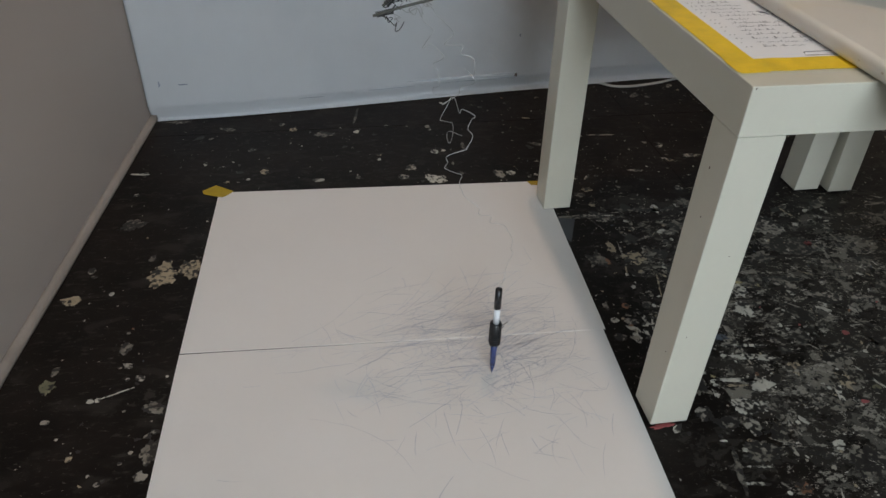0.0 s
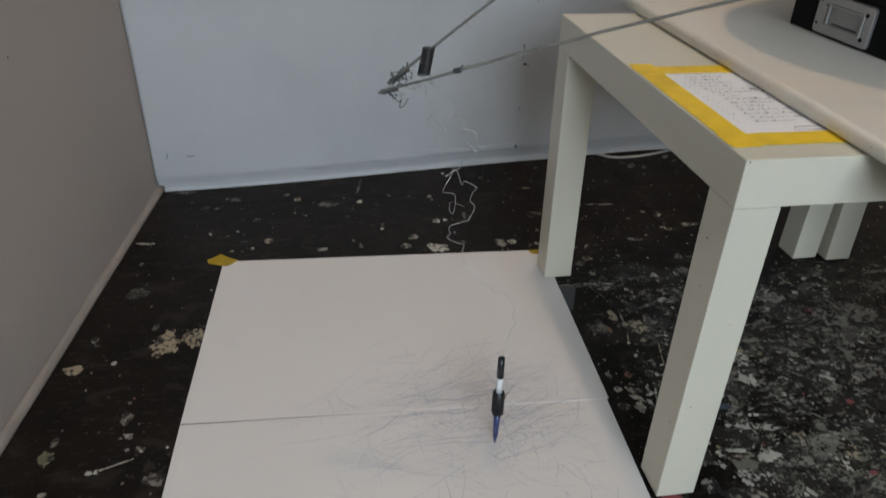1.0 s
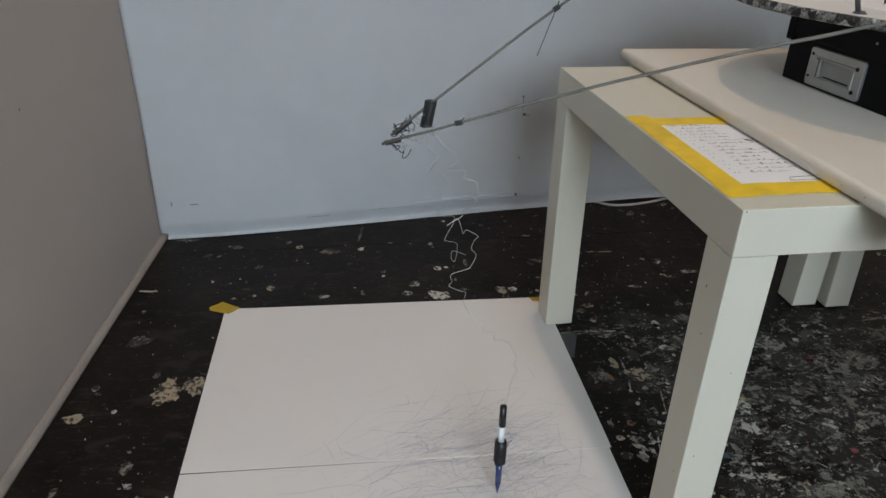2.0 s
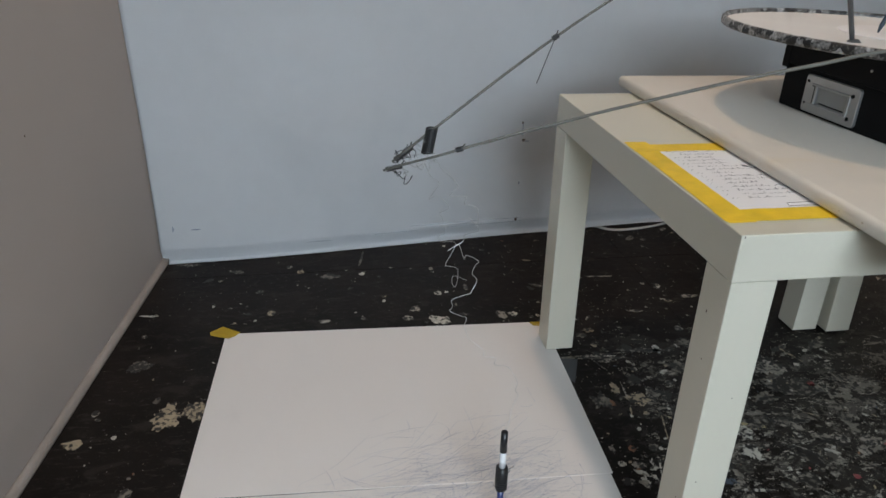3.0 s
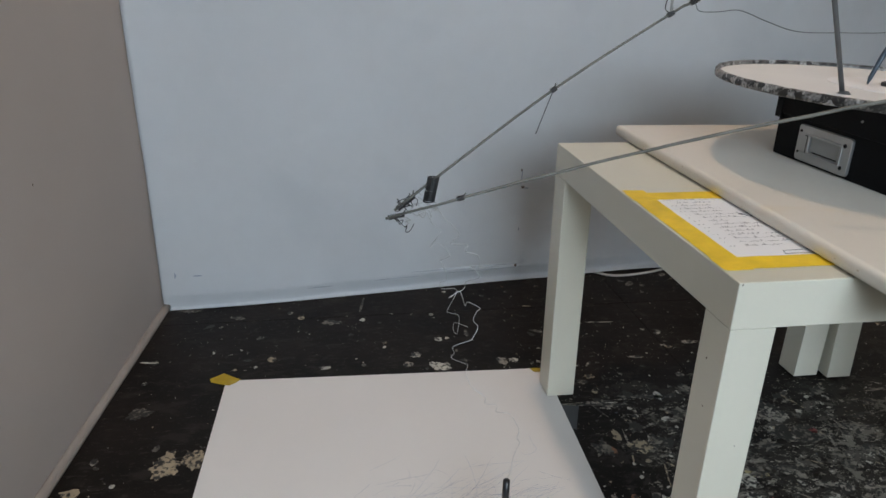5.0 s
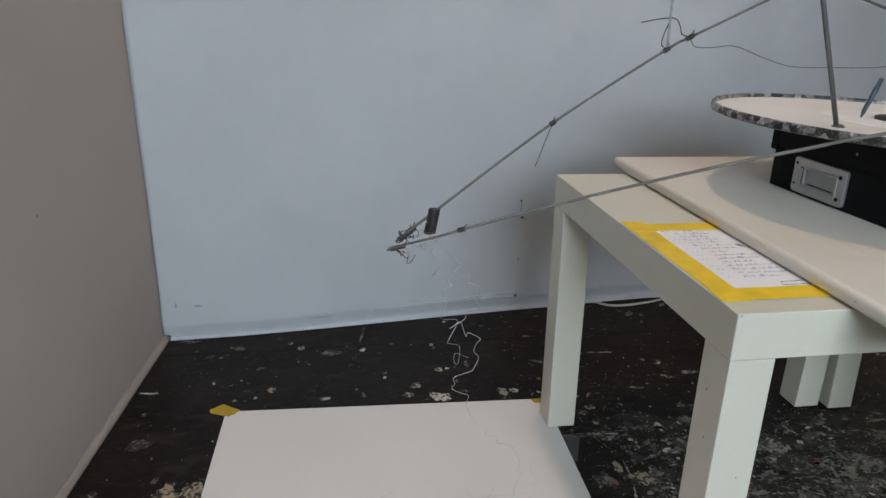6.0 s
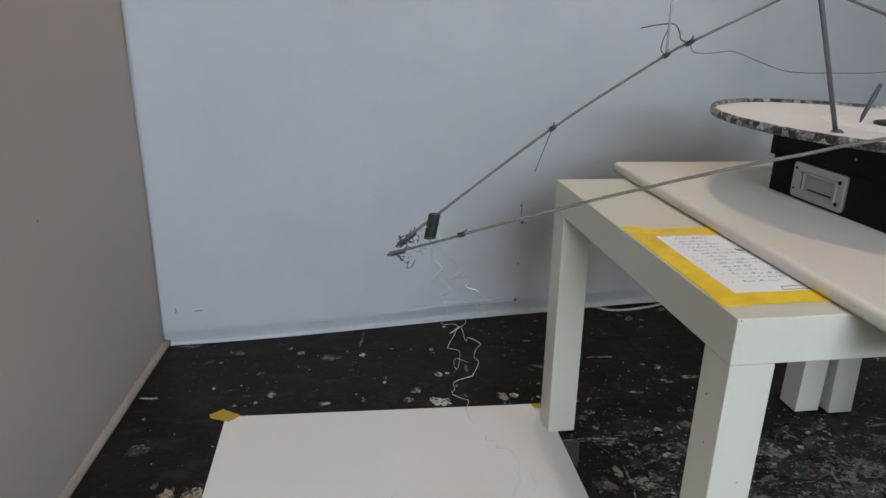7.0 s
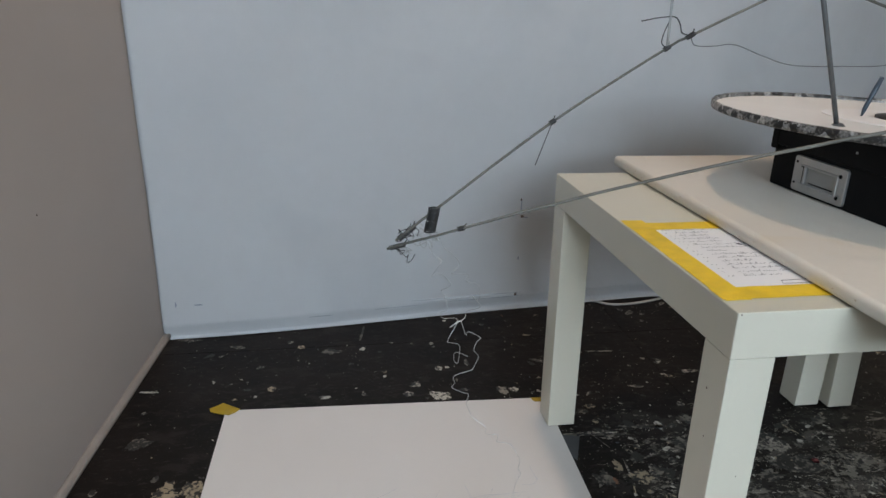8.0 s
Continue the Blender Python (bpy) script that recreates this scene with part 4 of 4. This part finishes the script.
splat(0.051, 0.189, 0.0095, 0.0053, -6, "grey", 0.5)
splat(0.154, 0.308, 0.0055, 0.0057, -5, "white", 0.15)
splat(0.139, 0.417, 0.0061, 0.0044, -9, "grey", 0.15)
splat(0.279, 0.534, 0.0075, 0.0081, -4, "grey", 0.15)
splat(-0.005, 0.105, 0.0034, 0.0073, -8, "grey", 0.15)
splat(0.055, 0.223, 0.0054, 0.0064, -5, "orange", 0.15)
splat(0.183, 0.372, 0.0066, 0.0067, -9, "grey", 0.15)
splat(0.373, 0.405, 0.0389, 0.0304, -7, "grey", 0.5)
splat(0.393, 0.336, 0.0550, 0.0229, -7, "dim", 0.5)
splat(0.425, 0.338, 0.0071, 0.0069, -8, "red", 0.15)
splat(0.266, 0.248, 0.0161, 0.0091, -9, "yellow", 0.5)
splat(0.242, 0.240, 0.0120, 0.0157, -7, "white", 0.5)
splat(0.229, 0.196, 0.0123, 0.0181, -7, "white", 0.5)
splat(0.192, 0.120, 0.0303, 0.0027, -8, "white", 0.15)
splat(0.183, 0.138, 0.0025, 0.0674, 0, "grey", 0.5)
splat(0.185, 0.099, 0.0243, 0.0044, -7, "white", 0.5)
splat(0.175, 0.049, 0.0158, 0.0130, -9, "white", 0.5)
splat(0.147, 0.059, 0.0311, 0.0032, -8, "white", 0.15)
splat(0.143, 0.014, 0.0218, 0.0138, -9, "white", 0.5)
splat(0.130, -0.017, 0.0094, 0.0131, -9, "grey", 0.5)
splat(0.079, 0.010, 0.0108, 0.0122, -8, "grey", 0.5)
splat(0.157, -0.034, 0.0113, 0.0127, -10, "dim", 0.15)
splat(0.266, 0.030, 0.0039, 0.0034, -7, "white", 0.15)
splat(0.122, -0.055, 0.0206, 0.0162, -8, "dim", 0.5)
splat(0.081, -0.078, 0.0045, 0.0291, -13, "dim", 0.5)
splat(0.144, -0.110, 0.0083, 0.0078, -7, "orange", 0.5)
splat(0.093, -0.097, 0.0163, 0.0023, -10, "white", 0.15)
splat(0.354, 0.125, 0.0049, 0.0050, -6, "red", 0.15)
splat(0.400, 0.174, 0.0091, 0.0097, -9, "grey", 0.5)
splat(0.429, 0.251, 0.0121, 0.0098, -7, "dim", 0.5)
splat(0.371, 0.202, 0.0236, 0.0111, -7, "grey", 0.5)
splat(0.435, 0.189, 0.0202, 0.0087, -7, "grey", 0.5)
splat(0.297, 0.081, 0.0090, 0.0117, -9, "grey", 0.5)
splat(0.266, 0.153, 0.0034, 0.0040, -8, "white", 0.15)
splat(0.273, 0.143, 0.0034, 0.0032, -8, "white", 0.15)
splat(0.241, 0.124, 0.0075, 0.0065, -8, "grey", 0.15)
splat(0.331, 0.022, 0.0069, 0.0044, -8, "olive", 0.15)
splat(0.299, 0.001, 0.0054, 0.0030, -5, "red", 0.15)
splat(0.159, 0.141, 0.0149, 0.0073, -8, "blue", 0.5)
splat(0.270, 0.000, 0.0137, 0.0100, -8, "dim", 0.5)
splat(0.243, -0.088, 0.0204, 0.0225, -8, "dim", 0.5)
splat(0.492, 0.282, 0.0112, 0.0115, -8, "dim", 0.5)
splat(0.503, 0.343, 0.0442, 0.0065, -7, "dim", 0.5)
splat(0.214, 0.090, 0.0158, 0.0032, -7, "white", 0.15)
splat(0.237, 0.064, 0.0118, 0.0036, -10, "grey", 0.5)
splat(0.102, -0.007, 0.0182, 0.0086, -8, "dim", 0.5)
splat(0.191, -0.064, 0.0136, 0.0076, -8, "dim", 0.5)
splat(0.311, 0.172, 0.0175, 0.0152, -8, "dim", 0.5)
splat(0.331, 0.253, 0.0281, 0.0072, -7, "dim", 0.5)

splat(0.017, -0.001, 0.0170, 0.0032, 4, "red", 0.5)
splat(0.077, 0.466, 0.0527, 0.0030, 1, "grey", 0.5)
splat(0.087, 0.462, 0.0316, 0.0016, -3, "white", 0.5)

# fine spatter: countless droplets and flecks, thicker where the painting was done
nrng = random.Random(77)
for key, count in (("white", 4200), ("grey", 4800), ("dim", 3000), ("cream", 1000), ("red", 60), ("orange", 60), ("blue", 160)):
    verts, faces = [], []
    made = 0
    while made < count:
        x, y = nrng.uniform(-0.8, 1.3), nrng.uniform(-0.6, 1.0)
        dense = 0.17 + 0.83 * min(1, max(0, (x + 0.07) / 0.2)) * min(1, max(0.12, (0.85 - y) / 0.45))
        if nrng.random() > dense or x < wall_x(y) + 0.03:
            continue
        if noise.noise((x * 6, y * 6, 4.0)) < nrng.uniform(-0.5, 0.25):
            continue
        made += 1
        r = 0.00045 + 0.0013 * nrng.random() ** 4 + (0.0042 * nrng.random() if nrng.random() < 0.07 else 0)
        if key == "dim":
            r *= 1.7
        st = 1 + (nrng.random() ** 2) * (1.6 if dense > 0.3 else 1.2)
        ang = nrng.uniform(0, 3.14)
        n = 11
        base = len(verts)
        sx = nrng.uniform(0, 50)
        for i in range(n):
            t = 2 * math.pi * i / n
            k = r * (1 + 0.6 * noise.noise((math.cos(t) * 1.5 + sx, math.sin(t) * 1.5, sx)) + 0.5 * noise.noise((math.cos(t) * 4 + sx, math.sin(t) * 4, sx)))
            u, v = k * st * math.cos(t), k * math.sin(t)
            verts.append((x + u * math.cos(ang) - v * math.sin(ang), y + u * math.sin(ang) + v * math.cos(ang), 0.0003 + 0.0003 * (made % 7) / 7))
        faces.append(tuple(range(base, base + n)))
    me = bpy.data.meshes.new("paint_spatter")
    me.from_pydata(verts, [], faces)
    me.materials.append(PAINT[key])
    sp = new("paint_spatter", me)
    sp.parent = floor
    tagged(sp, kind="stuff")

# flakes, drips and dragged strokes of paint in the work corner
for key, count in (("white", 230), ("grey", 250), ("cream", 210), ("dim", 170), ("red", 8), ("orange", 12), ("blue", 16), ("yellow", 8)):
    verts, faces = [], []
    for made in range(count):
        x, y = nrng.uniform(0.03, 0.95), nrng.uniform(-0.5, 0.50)
        if nrng.random() > min(1.0, (0.62 - y) / 0.3):
            y -= 0.3
        size = 0.0020 + 0.0125 * nrng.random() ** 3.0
        if key == "dim":
            size *= 1.7
        aspect = nrng.uniform(1.0, 2.4)
        shape = nrng.random()
        if shape < 0.14 and key in ("white", "grey", "cream"):      # a dragged stroke
            size, aspect = nrng.uniform(0.008, 0.026), nrng.uniform(7, 16)
        elif shape < 0.5 and key in ("white", "cream"):             # a round drop
            size, aspect = nrng.uniform(0.0012, 0.0042), nrng.uniform(1.0, 1.4)
        rough = 0.35 if aspect < 1.4 and size < 0.0045 else 1.0
        ang = nrng.choice((nrng.gauss(-0.25, 0.4), nrng.gauss(-1.1, 0.5), nrng.gauss(0.15, 0.4), nrng.gauss(1.4, 0.4)))
        n = 52
        base = len(verts)
        sx = nrng.uniform(0, 90)
        for i in range(n):
            t = 2 * math.pi * i / n
            ct, st = math.cos(t), math.sin(t)
            k = 1 + rough * (0.75 * noise.noise((ct * 1.4 + sx, st * 1.4, sx)) + 0.55 * noise.noise((ct * 3.5 + sx, st * 3.5, sx)) + 0.4 * noise.noise((ct * 8 + sx, st * 8, sx)))
            u, v = size * max(0.15, k) * ct, size / aspect * max(0.15, k) * st
            verts.append((x + u * math.cos(ang) - v * math.sin(ang), y + u * math.sin(ang) + v * math.cos(ang), 0.0004 + 0.0004 * (made % 9) / 9))
        faces.append(tuple(range(base, base + n)))
    me = bpy.data.meshes.new("paint_streaks")
    me.from_pydata(verts, [], faces)
    me.materials.append(PAINT[key])
    sp = new("paint_streaks", me)
    sp.parent = floor
    tagged(sp, kind="stuff")
